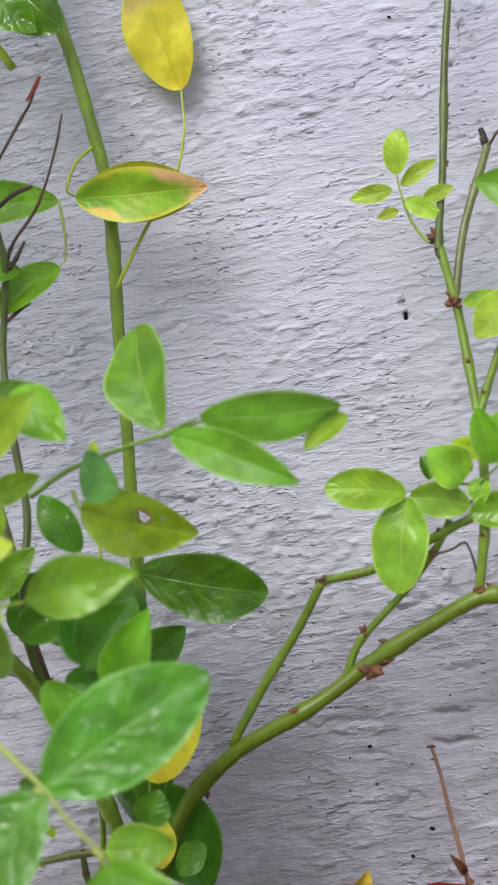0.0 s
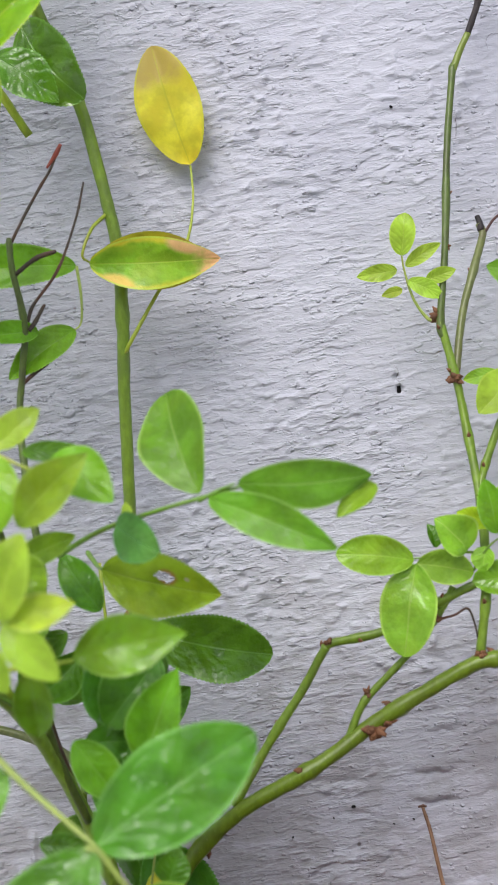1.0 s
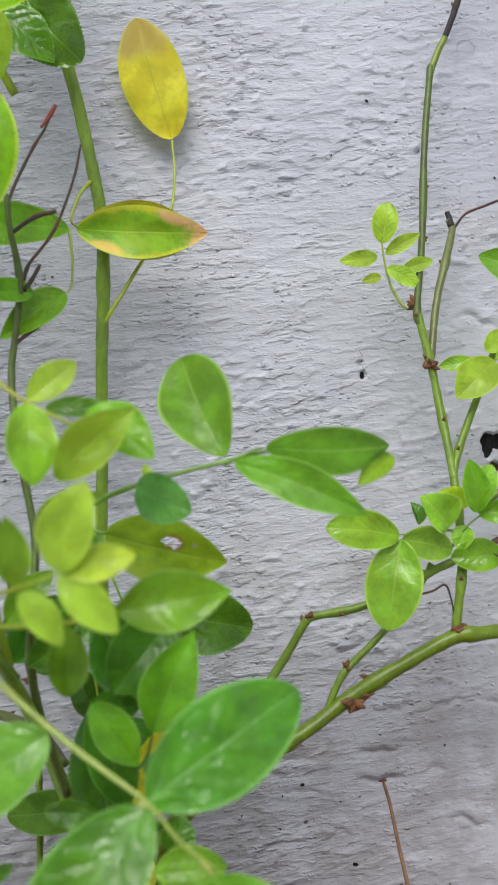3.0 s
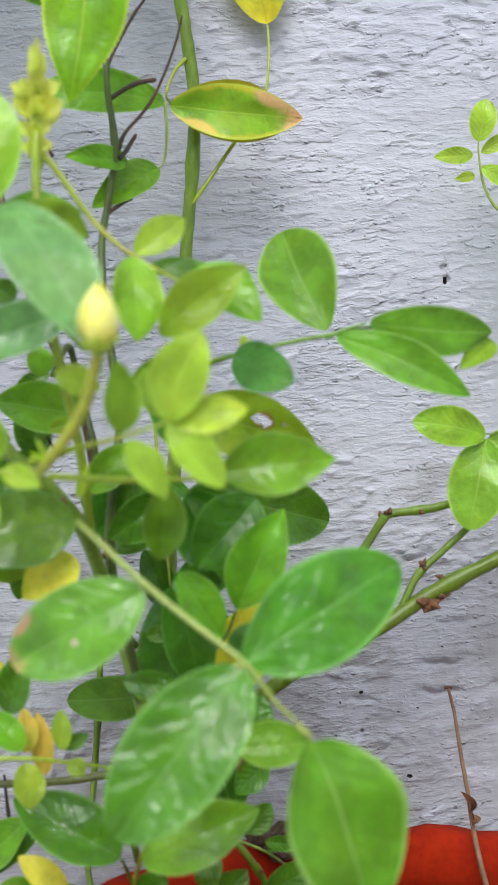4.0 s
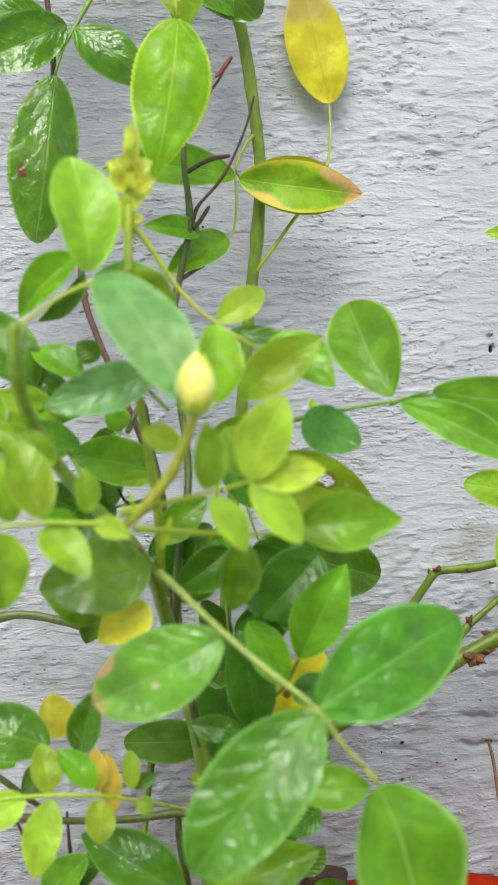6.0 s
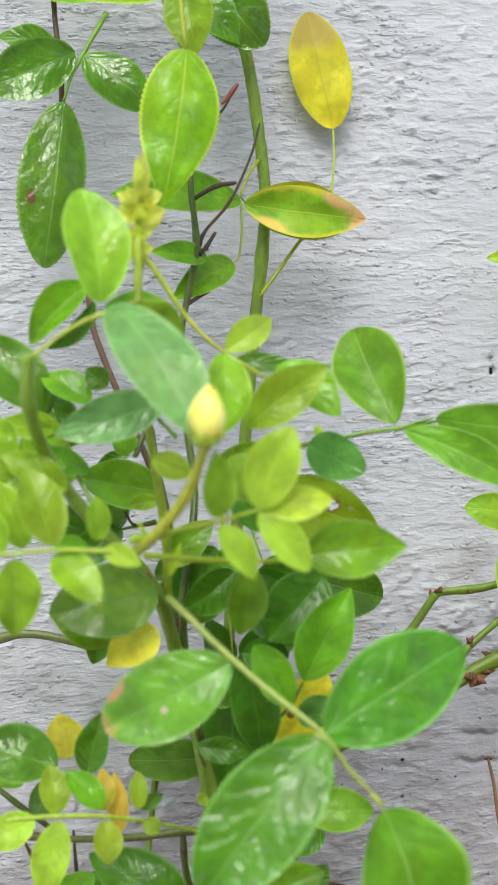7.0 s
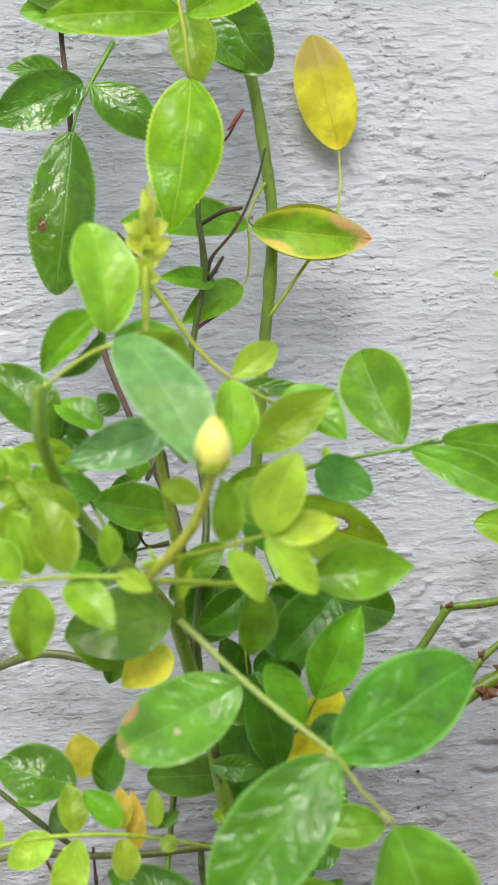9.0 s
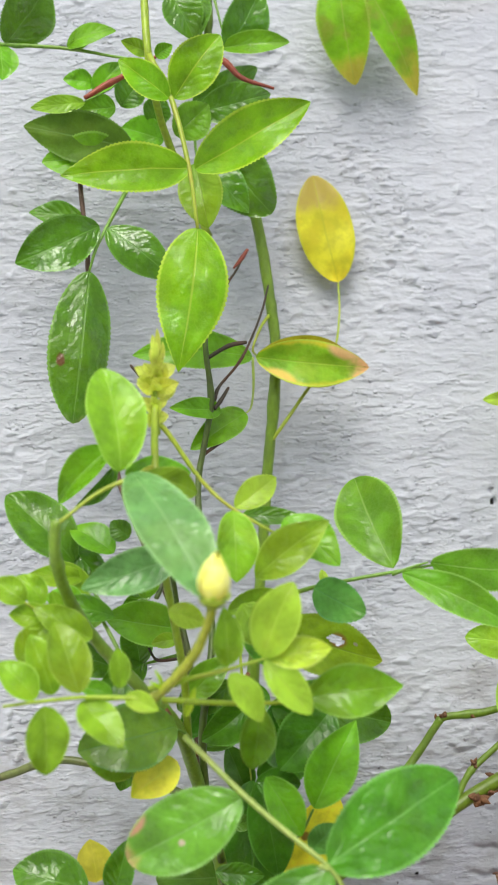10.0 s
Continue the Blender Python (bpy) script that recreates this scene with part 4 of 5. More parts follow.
leaflet(lf, (-0.0525, -0.0300, 0.7719), (-0.0017, -0.0180, 0.6918), 0.0263, O2, -15, 0.06, 0.15)
# front shoot: oval leaf, petiole, leaf greyed for its sheen
lf = petiole(LG, 0.0015, (-0.1671, -0.1950, 0.4314), (-0.1719, -0.2050, 0.4286), (-0.1759, -0.2220, 0.4253), (-0.1933, -0.2250, 0.4164), (-0.2107, -0.2320, 0.4013))
leaflet(lf, (-0.1838, -0.2220, 0.4267), (-0.1941, -0.2150, 0.4759), 0.0284, GL, 10, 0.05, 0.12, form="oval")
leaflet(lf, (-0.1786, -0.2250, 0.4265), (-0.1447, -0.2850, 0.3754), 0.0298, GB, -8, 0.06, 0.08, form="oval")
leaflet(lf, (-0.1724, -0.2220, 0.4259), (-0.1450, -0.2000, 0.4190), 0.0142, GL, -10, 0.06, 0.1)
leaflet(lf, (-0.1815, -0.2000, 0.4270), (-0.1485, -0.1900, 0.4303), 0.0139, G, 25, 0.06, 0.1)
leaflet(lf, (-0.1882, -0.1700, 0.4413), (-0.2132, -0.1700, 0.4122), 0.0158, G, 25, 0.12, 0.3)
leaflet(lf, (-0.1853, -0.1700, 0.4336), (-0.2046, -0.1650, 0.4104), 0.0090, D, -20, 0.12, 0.3)
lf = petiole(LG, 0.0013, (-0.1680, -0.1920, 0.4540), (-0.1608, -0.1900, 0.4478), (-0.1447, -0.1920, 0.4268), (-0.1293, -0.1970, 0.4132), (-0.1070, -0.2000, 0.4013))
leaflet(lf, (-0.1275, -0.1970, 0.4131), (-0.1070, -0.1920, 0.4299), 0.0143, L, 15, 0.06, 0.1)
leaflet(lf, (-0.1286, -0.1980, 0.4119), (-0.1253, -0.2050, 0.3777), 0.0216, GL, -15, 0.06, 0.12)
leaflet(lf, (-0.1169, -0.2050, 0.3801), (-0.0838, -0.2140, 0.4092), 0.0209, GL, 10, 0.06, 0.15, form="lance")
leaflet(lf, (-0.1024, -0.1900, 0.4092), (-0.0760, -0.2050, 0.3882), 0.0214, G, 20, 0.05, 0.12)
leaflet(lf, (-0.1209, -0.1700, 0.4107), (-0.0903, -0.1800, 0.4103), 0.0090, D, -20, 0.06, 0.1)
# young shoot to the right
lf = petiole(LY, 0.0012, (-0.1662, -0.2350, 0.3297), (-0.1481, -0.2400, 0.3354), (-0.1323, -0.2430, 0.3401), (-0.1147, -0.2460, 0.3462))
leaflet(lf, (-0.1166, -0.2460, 0.3462), (-0.1053, -0.2500, 0.3802), 0.0212, L, 12, 0.06, 0.15)
leaflet(lf, (-0.1142, -0.2460, 0.3462), (-0.0865, -0.2500, 0.3521), 0.0144, P, -10, 0.05, 0.1)
leaflet(lf, (-0.1160, -0.2460, 0.3450), (-0.0942, -0.2500, 0.3225), 0.0157, L, 10, 0.05, 0.15)
leaflet(lf, (-0.1323, -0.2430, 0.3415), (-0.1352, -0.2500, 0.3679), 0.0143, GL, -10, 0.06, 0.12)
leaflet(lf, (-0.1311, -0.2430, 0.3385), (-0.1152, -0.2450, 0.3177), 0.0134, L, 12, 0.06, 0.12)
leaflet(lf, (-0.1225, -0.2000, 0.3673), (-0.1103, -0.2000, 0.3476), 0.0201, GL, 10, 0.06, 0.12)
leaflet(lf, (-0.1260, -0.1700, 0.3620), (-0.0986, -0.1750, 0.3727), 0.0132, GL, 10, 0.06, 0.12)
leaflet(lf, (-0.0976, -0.1300, 0.3319), (-0.1148, -0.1300, 0.3604), 0.0175, D, 10, 0.06, 0.1)
leaflet(lf, (-0.1421, -0.1300, 0.3122), (-0.1206, -0.1300, 0.3359), 0.0169, G, 12, 0.06, 0.1)
lf = petiole(LY, 0.0013, (-0.1596, -0.2250, 0.3237), (-0.1296, -0.2250, 0.3232), (-0.1100, -0.2230, 0.3236), (-0.0939, -0.2220, 0.3250))
leaflet(lf, (-0.0940, -0.2220, 0.3265), (-0.0464, -0.2220, 0.3337), 0.0251, G, -8, 0.05, 0.18, form="lance")
leaflet(lf, (-0.1142, -0.2150, 0.3213), (-0.1145, -0.2050, 0.2892), 0.0173, G, 0, 0.05, 0.12)
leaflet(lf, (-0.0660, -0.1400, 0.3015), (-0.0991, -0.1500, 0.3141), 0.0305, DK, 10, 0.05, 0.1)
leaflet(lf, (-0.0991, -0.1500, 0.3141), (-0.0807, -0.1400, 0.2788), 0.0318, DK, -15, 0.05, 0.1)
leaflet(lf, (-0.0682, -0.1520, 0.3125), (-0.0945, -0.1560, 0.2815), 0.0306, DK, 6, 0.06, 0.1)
# young shoot to the left
lf = petiole(LY, 0.0011, (-0.1649, -0.2350, 0.3258), (-0.1800, -0.2350, 0.3253), (-0.1961, -0.2320, 0.3246), (-0.2146, -0.2280, 0.3217), (-0.2308, -0.2250, 0.3186))
leaflet(lf, (-0.2122, -0.2280, 0.3199), (-0.2095, -0.2250, 0.2883), 0.0206, GL, 8, 0.06, 0.1)
leaflet(lf, (-0.1960, -0.2300, 0.3225), (-0.1765, -0.2450, 0.3058), 0.0173, GL, 12, 0.05, 0.12)
leaflet(lf, (-0.1969, -0.2300, 0.3259), (-0.2095, -0.2250, 0.3570), 0.0205, GL, -12, 0.06, 0.12)
leaflet(lf, (-0.1789, -0.2330, 0.3292), (-0.1809, -0.2350, 0.3472), 0.0107, GL, 10, 0.06, 0.1)
leaflet(lf, (-0.1765, -0.2330, 0.3262), (-0.1614, -0.2400, 0.3211), 0.0093, L, 10, 0.06, 0.1)
leaflet(lf, (-0.2159, -0.2250, 0.3226), (-0.2340, -0.2250, 0.3384), 0.0155, GL, 15, 0.06, 0.1)
leaflet(lf, (-0.2263, -0.2000, 0.3359), (-0.2127, -0.2000, 0.3561), 0.0148, GL, 15, 0.06, 0.1)
leaflet(lf, (-0.1818, -0.2000, 0.3227), (-0.1979, -0.2000, 0.3258), 0.0089, G, -10, 0.06, 0.1)
# left middle leaves
lf = petiole(PG, 0.0010, (-0.1769, -0.1700, 0.3358), (-0.1909, -0.1550, 0.3585), (-0.2055, -0.1400, 0.3794), (-0.2173, -0.1300, 0.3929))
leaflet(lf, (-0.2046, -0.1400, 0.3825), (-0.2420, -0.1300, 0.4174), 0.0285, D, 15, 0.07, 0.15)
leaflet(lf, (-0.1984, -0.1500, 0.3756), (-0.2270, -0.1600, 0.3756), 0.0117, H, 15, 0.06, 0.1)
leaflet(lf, (-0.1842, -0.1500, 0.3883), (-0.2078, -0.1400, 0.4012), 0.0163, G, 30, 0.06, 0.1)
leaflet(lf, (-0.1976, -0.1600, 0.3610), (-0.2174, -0.1600, 0.3654), 0.0145, G, 20, 0.06, 0.1)
leaflet(lf, (-0.1850, -0.1400, 0.3578), (-0.2164, -0.1400, 0.3522), 0.0169, G, 15, 0.06, 0.1)
leaflet(lf, (-0.1811, -0.1100, 0.3780), (-0.2063, -0.1100, 0.3677), 0.0121, D, 12, 0.06, 0.1)
leaflet(lf, (-0.1618, -0.1000, 0.3666), (-0.1789, -0.1000, 0.3571), 0.0082, D, 10, 0.06, 0.1)
lf = petiole(PG, 0.0009, (-0.1460, -0.1900, 0.3738), (-0.1540, -0.1900, 0.3811), (-0.1580, -0.1920, 0.3839))
leaflet(lf, (-0.1531, -0.1920, 0.3889), (-0.1992, -0.2000, 0.3717), 0.0211, GB, 10, 0.06, 0.12)
leaflet(lf, (-0.1766, -0.1500, 0.3968), (-0.1871, -0.1500, 0.4044), 0.0119, D, -10, 0.06, 0.1)
leaflet(lf, (-0.1659, -0.1200, 0.3644), (-0.1674, -0.1200, 0.3791), 0.0131, G, 10, 0.06, 0.1)
leaflet(lf, (-0.1581, -0.2100, 0.3635), (-0.1399, -0.2100, 0.3581), 0.0123, L, 10, 0.06, 0.1)
leaflet(lf, (-0.1433, -0.1000, 0.3474), (-0.1866, -0.1100, 0.3533), 0.0251, G, 10, 0.05, 0.1)
leaflet(lf, (-0.1465, -0.1200, 0.3438), (-0.1620, -0.1200, 0.3404), 0.0085, H, 10, 0.05, 0.1)
lf = petiole(PG, 0.0010, (-0.1371, -0.1400, 0.2885), (-0.1433, -0.1550, 0.2984), (-0.1489, -0.1650, 0.3021))
leaflet(lf, (-0.1487, -0.1650, 0.3036), (-0.1966, -0.1800, 0.2927), 0.0332, DS, 10, 0.05, 0.1, form="oval")
leaflet(lf, (-0.1682, -0.1550, 0.2785), (-0.1964, -0.1600, 0.2944), 0.0223, H, 12, 0.05, 0.1)
leaflet(lf, (-0.1320, -0.0900, 0.2818), (-0.1109, -0.0950, 0.3083), 0.0250, D, 10, 0.06, 0.1)
leaflet(lf, (-0.1449, -0.1000, 0.3033), (-0.1249, -0.1000, 0.3186), 0.0176, D, 10, 0.06, 0.1)
leaflet(lf, (-0.1716, -0.1000, 0.2792), (-0.1735, -0.1000, 0.2582), 0.0134, D, -10, 0.06, 0.15)
leaflet(lf, (-0.1474, -0.1600, 0.2856), (-0.1697, -0.1700, 0.2693), 0.0206, Y2, 15, 0.06, 0.1)
# leaf with a hole and the dark leaf beneath
lf = petiole(PG, 0.0012, (-0.1073, -0.1000, 0.3576), (-0.0994, -0.1200, 0.3527), (-0.0950, -0.1300, 0.3519))
leaflet(lf, (-0.0956, -0.1300, 0.3518), (-0.0389, -0.1380, 0.3365), 0.0318, HO, 8, 0.05, 0.1, torn=(0.36, 0.56, 0.13))
lf = petiole(PG, 0.0010, (-0.0948, -0.0600, 0.3461), (-0.0912, -0.0700, 0.3269), (-0.0862, -0.0760, 0.3130))
leaflet(lf, (-0.0862, -0.0760, 0.3124), (-0.0190, -0.0780, 0.2960), 0.0348, D, 8, 0.06, 0.12, form="obovate")
leaflet(lf, (-0.0899, -0.0700, 0.3092), (-0.1204, -0.0750, 0.2991), 0.0261, D, 10, 0.06, 0.12)
# group that reaches to the right
lf = petiole(PG, 0.0012, (-0.1122, -0.1500, 0.3615), (-0.0894, -0.1600, 0.3727), (-0.0663, -0.1670, 0.3794), (-0.0422, -0.1710, 0.3850), (-0.0233, -0.1750, 0.3893))
leaflet(lf, (-0.0423, -0.1710, 0.3869), (-0.0590, -0.1400, 0.4350), 0.0342, GM, -8, 0.05, 0.1, form="obovate")
leaflet(lf, (-0.0818, -0.1650, 0.3753), (-0.0606, -0.1900, 0.3643), 0.0211, DB, 10, 0.05, 0.08, form="oval")
leaflet(lf, (-0.0764, -0.1630, 0.3768), (-0.0775, -0.1600, 0.3849), 0.0049, L, 10, 0.05, 0.1)
lf = petiole(PG, 0.0009, (-0.0430, -0.1710, 0.3837), (-0.0336, -0.1740, 0.3879), (-0.0257, -0.1760, 0.3907))
leaflet(lf, (-0.0383, -0.1730, 0.3847), (0.0166, -0.1930, 0.3608), 0.0189, GM, -10, 0.06, 0.14)
leaflet(lf, (-0.0246, -0.1760, 0.3907), (0.0357, -0.1650, 0.3896), 0.0220, GM, 5, 0.1, 0.05)
leaflet(lf, (0.0366, -0.1600, 0.3857), (0.0180, -0.1720, 0.3729), 0.0114, H, 10, 0.05, 0.2)
# dark glossy leaf that points up
lf = petiole(PG, 0.0011, (-0.0941, -0.1200, 0.2297), (-0.0807, -0.1400, 0.2454), (-0.0774, -0.1620, 0.2634))
leaflet(lf, (-0.0771, -0.1630, 0.2642), (-0.0586, -0.1680, 0.3093), 0.0253, G, -10, 0.05, 0.15, form="lance")
leaflet(lf, (-0.1047, -0.1800, 0.2823), (-0.0845, -0.1800, 0.2541), 0.0188, G, 15, 0.05, 0.12)
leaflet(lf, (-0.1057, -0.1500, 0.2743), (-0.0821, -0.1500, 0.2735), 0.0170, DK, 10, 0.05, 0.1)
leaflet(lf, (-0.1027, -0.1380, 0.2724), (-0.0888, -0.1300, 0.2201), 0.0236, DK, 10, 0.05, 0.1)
leaflet(lf, (-0.0807, -0.1800, 0.2471), (-0.0693, -0.1800, 0.2604), 0.0157, DB, 15, 0.05, 0.1)
# large front leaf
lf = petiole(PL, 0.0014, (-0.1479, -0.2150, 0.3061), (-0.1212, -0.2300, 0.2833), (-0.1007, -0.2410, 0.2682), (-0.0849, -0.2500, 0.2572), (-0.0739, -0.2540, 0.2438), (-0.0605, -0.2570, 0.2320))
leaflet(lf, (-0.0849, -0.2500, 0.2576), (-0.0207, -0.2300, 0.2936), 0.0403, GS, 6, 0.05, 0.04, form="oval")
leaflet(lf, (-0.1219, -0.2300, 0.2817), (-0.1722, -0.2220, 0.2512), 0.0340, PK, 5, 0.05, 0.08, form="oval")
lf = petiole(PL, 0.0010, (-0.0885, -0.2500, 0.2570), (-0.0865, -0.2510, 0.2566), (-0.0849, -0.2520, 0.2560))
leaflet(lf, (-0.0849, -0.2510, 0.2563), (-0.1322, -0.2640, 0.1968), 0.0395, GS, 8, 0.05, 0.07, form="oval")
lf = petiole(PL, 0.0009, (-0.0660, -0.2560, 0.2352), (-0.0631, -0.2580, 0.2330), (-0.0607, -0.2590, 0.2303))
leaflet(lf, (-0.0607, -0.2590, 0.2307), (-0.0377, -0.2650, 0.1676), 0.0465, GM, -16, 0.05, 0.1, form="oval")
# yellow spotted leaf and dark leaves beneath
lf = petiole(PL, 0.0008, (-0.0914, -0.1000, 0.1615), (-0.0867, -0.1050, 0.1879), (-0.0814, -0.1100, 0.2133))
leaflet(lf, (-0.0814, -0.1100, 0.2133), (-0.0557, -0.1120, 0.2608), 0.0298, YS, 8, 0.04, 0.08)
leaflet(lf, (-0.0850, -0.1000, 0.1947), (-0.0822, -0.1000, 0.1647), 0.0174, Y2, -15, 0.05, 0.1)
lf = petiole(LG, 0.0009, (-0.1089, -0.0600, 0.3481), (-0.1052, -0.0700, 0.3072), (-0.0998, -0.0800, 0.2623))
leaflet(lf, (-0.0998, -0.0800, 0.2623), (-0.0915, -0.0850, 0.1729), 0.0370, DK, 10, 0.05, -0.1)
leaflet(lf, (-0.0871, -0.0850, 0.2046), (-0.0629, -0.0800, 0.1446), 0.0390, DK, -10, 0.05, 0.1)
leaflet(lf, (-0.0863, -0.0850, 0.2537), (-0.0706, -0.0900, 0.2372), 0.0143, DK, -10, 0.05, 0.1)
# small low leaves
lf = petiole(PG, 0.0009, (-0.1165, -0.1200, 0.2137), (-0.1229, -0.1500, 0.2264), (-0.1260, -0.1680, 0.2330))
leaflet(lf, (-0.1263, -0.1680, 0.2335), (-0.1022, -0.1720, 0.2327), 0.0121, D, 10, 0.06, 0.12)
leaflet(lf, (-0.1004, -0.0500, 0.2016), (-0.1498, -0.0450, 0.1980), 0.0237, DM, 5, 0.05, 0.08, form="oval")
leaflet(lf, (-0.1179, -0.1500, 0.2062), (-0.1224, -0.1500, 0.2029), 0.0065, L, 0, 0.05, 0.1)
leaflet(lf, (-0.1127, -0.1000, 0.2411), (-0.0980, -0.1000, 0.2452), 0.0088, D, 0, 0.05, 0.1)
lf = petiole(LG, 0.0010, (-0.1899, -0.1400, 0.2150), (-0.1888, -0.1550, 0.2069), (-0.1894, -0.1700, 0.2006))
leaflet(lf, (-0.1886, -0.1400, 0.2164), (-0.2281, -0.1300, 0.2238), 0.0286, D, 10, 0.06, 0.12)
leaflet(lf, (-0.1846, -0.1300, 0.2172), (-0.1889, -0.1250, 0.2382), 0.0189, Y2, 15, 0.06, 0.1)
leaflet(lf, (-0.1749, -0.1400, 0.2133), (-0.1705, -0.1500, 0.2432), 0.0152, D, -20, 0.06, 0.2)
leaflet(lf, (-0.1884, -0.1700, 0.2016), (-0.1926, -0.1650, 0.2231), 0.0146, L, 10, 0.06, 0.12)
leaflet(lf, (-0.1679, -0.1700, 0.2044), (-0.1852, -0.1650, 0.2205), 0.0136, G, -15, 0.06, 0.2)
leaflet(lf, (-0.1667, -0.1600, 0.2005), (-0.1682, -0.1550, 0.2195), 0.0094, OY, 15, 0.06, 0.1)
leaflet(lf, (-0.1581, -0.1550, 0.1898), (-0.1626, -0.1500, 0.2165), 0.0099, OY, -15, 0.06, 0.1)
leaflet(lf, (-0.1511, -0.1680, 0.2039), (-0.1525, -0.1650, 0.2209), 0.0089, L, 0, 0.06, 0.1)
leaflet(lf, (-0.1512, -0.1650, 0.2041), (-0.1401, -0.1650, 0.2105), 0.0069, D, 15, 0.06, 0.1)
leaflet(lf, (-0.2051, -0.1100, 0.1988), (-0.2170, -0.1000, 0.2018), 0.0143, G, 15, 0.06, 0.1)
leaflet(lf, (-0.1811, -0.1100, 0.2004), (-0.2018, -0.1000, 0.1832), 0.0173, D, 15, 0.06, 0.1)
lf = petiole(LY, 0.0012, (-0.2270, -0.1680, 0.1933), (-0.2042, -0.1700, 0.1992), (-0.1709, -0.1720, 0.2018), (-0.1445, -0.1680, 0.1982), (-0.1210, -0.1600, 0.1923))
leaflet(lf, (-0.1979, -0.1700, 0.2000), (-0.2183, -0.1720, 0.1869), 0.0160, L, 10, 0.05, 0.1)
leaflet(lf, (-0.1863, -0.1720, 0.1996), (-0.1918, -0.1780, 0.1660), 0.0170, L, -10, 0.05, 0.1)
leaflet(lf, (-0.1670, -0.1720, 0.2000), (-0.1635, -0.1780, 0.1818), 0.0140, L, 8, 0.05, 0.12)
leaflet(lf, (-0.1486, -0.1700, 0.1998), (-0.1415, -0.1720, 0.1947), 0.0084, L, 0, 0.05, 0.1)
leaflet(lf, (-0.2233, -0.1680, 0.1946), (-0.2303, -0.1680, 0.2100), 0.0116, L, 0, 0.05, 0.1)
lf = petiole(PG, 0.0011, (-0.1139, -0.1100, 0.1143), (-0.1196, -0.1400, 0.1388), (-0.1248, -0.1650, 0.1557))
leaflet(lf, (-0.1251, -0.1660, 0.1566), (-0.1720, -0.1550, 0.1803), 0.0280, DW, 10, 0.06, 0.15)
leaflet(lf, (-0.1476, -0.1500, 0.1339), (-0.1690, -0.1500, 0.1527), 0.0135, Y2, 15, 0.06, 0.1)
leaflet(lf, (-0.1667, -0.1100, 0.1558), (-0.1893, -0.1000, 0.1277), 0.0177, G, -25, 0.06, 0.15)
leaflet(lf, (-0.1568, -0.1000, 0.1553), (-0.1855, -0.1000, 0.1255), 0.0136, D, 25, 0.06, 0.15)
leaflet(lf, (-0.1788, -0.1300, 0.1309), (-0.1582, -0.1300, 0.1279), 0.0104, G, 15, 0.06, 0.15)
leaflet(lf, (-0.1655, -0.1400, 0.1240), (-0.1405, -0.1400, 0.1339), 0.0128, G, 15, 0.06, 0.15)
lf = petiole(LG, 0.0010, (-0.1199, -0.1500, 0.1321), (-0.1168, -0.1800, 0.1627), (-0.1140, -0.1900, 0.1684))
leaflet(lf, (-0.1173, -0.1900, 0.1623), (-0.0708, -0.2000, 0.1877), 0.0265, G, -10, 0.05, 0.1)
leaflet(lf, (-0.0661, -0.1400, 0.1576), (-0.0555, -0.1400, 0.1714), 0.0125, D, 15, 0.06, 0.1)
leaflet(lf, (-0.0802, -0.1500, 0.1508), (-0.0901, -0.1500, 0.1381), 0.0143, D, 15, 0.06, 0.1)
leaflet(lf, (-0.1186, -0.1600, 0.1384), (-0.1038, -0.1600, 0.1444), 0.0149, D, 15, 0.06, 0.1)
leaflet(lf, (-0.0822, -0.1300, 0.1187), (-0.0640, -0.1300, 0.1370), 0.0185, D, 15, 0.06, 0.1)
leaflet(lf, (-0.0531, -0.1100, 0.1436), (-0.0349, -0.1100, 0.1412), 0.0077, D, 15, 0.06, 0.1)
leaflet(lf, (-0.0557, -0.1300, 0.1262), (-0.0318, -0.1300, 0.1393), 0.0160, D, 15, 0.06, 0.1)
lf = petiole(PL, 0.0008, (-0.0650, -0.1000, 0.1410), (-0.0513, -0.1000, 0.1353), (-0.0397, -0.1000, 0.1278))
leaflet(lf, (-0.0513, -0.1000, 0.1353), (-0.0345, -0.1000, 0.1412), 0.0042, D, 15, 0.08, 0.2)
lf = petiole(LG, 0.0011, (-0.0754, -0.1700, 0.1961), (-0.0756, -0.1900, 0.2071), (-0.0738, -0.1970, 0.2127))
leaflet(lf, (-0.0801, -0.1970, 0.2123), (-0.0494, -0.2000, 0.2149), 0.0202, GL2, 12, 0.06, 0.15)
leaflet(lf, (-0.0543, -0.1200, 0.1843), (-0.0698, -0.1200, 0.1699), 0.0150, D, 12, 0.06, 0.15)
leaflet(lf, (-0.0701, -0.1600, 0.2093), (-0.0639, -0.1600, 0.2255), 0.0162, D, 12, 0.06, 0.15)
#- right-hand branch
lf = petiole(PG, 0.0007, (0.0928, -0.0850, 0.3427), (0.0802, -0.0900, 0.3447), (0.0695, -0.0920, 0.3432), (0.0560, -0.0950, 0.3436))
leaflet(lf, (0.0559, -0.0950, 0.3428), (0.0171, -0.1000, 0.3489), 0.0203, GL, 8, 0.06, 0.1, form="oval")
leaflet(lf, (0.0566, -0.0950, 0.3409), (0.0469, -0.1000, 0.2953), 0.0298, GL2, -8, 0.06, 0.1, form="oval")
leaflet(lf, (0.0570, -0.0940, 0.3407), (0.0862, -0.0900, 0.3340), 0.0176, GL2, 10, 0.06, 0.1, form="oval")
leaflet(lf, (0.0831, -0.0910, 0.3455), (0.0677, -0.0950, 0.3629), 0.0199, GL2, -25, 0.1, 0.3)
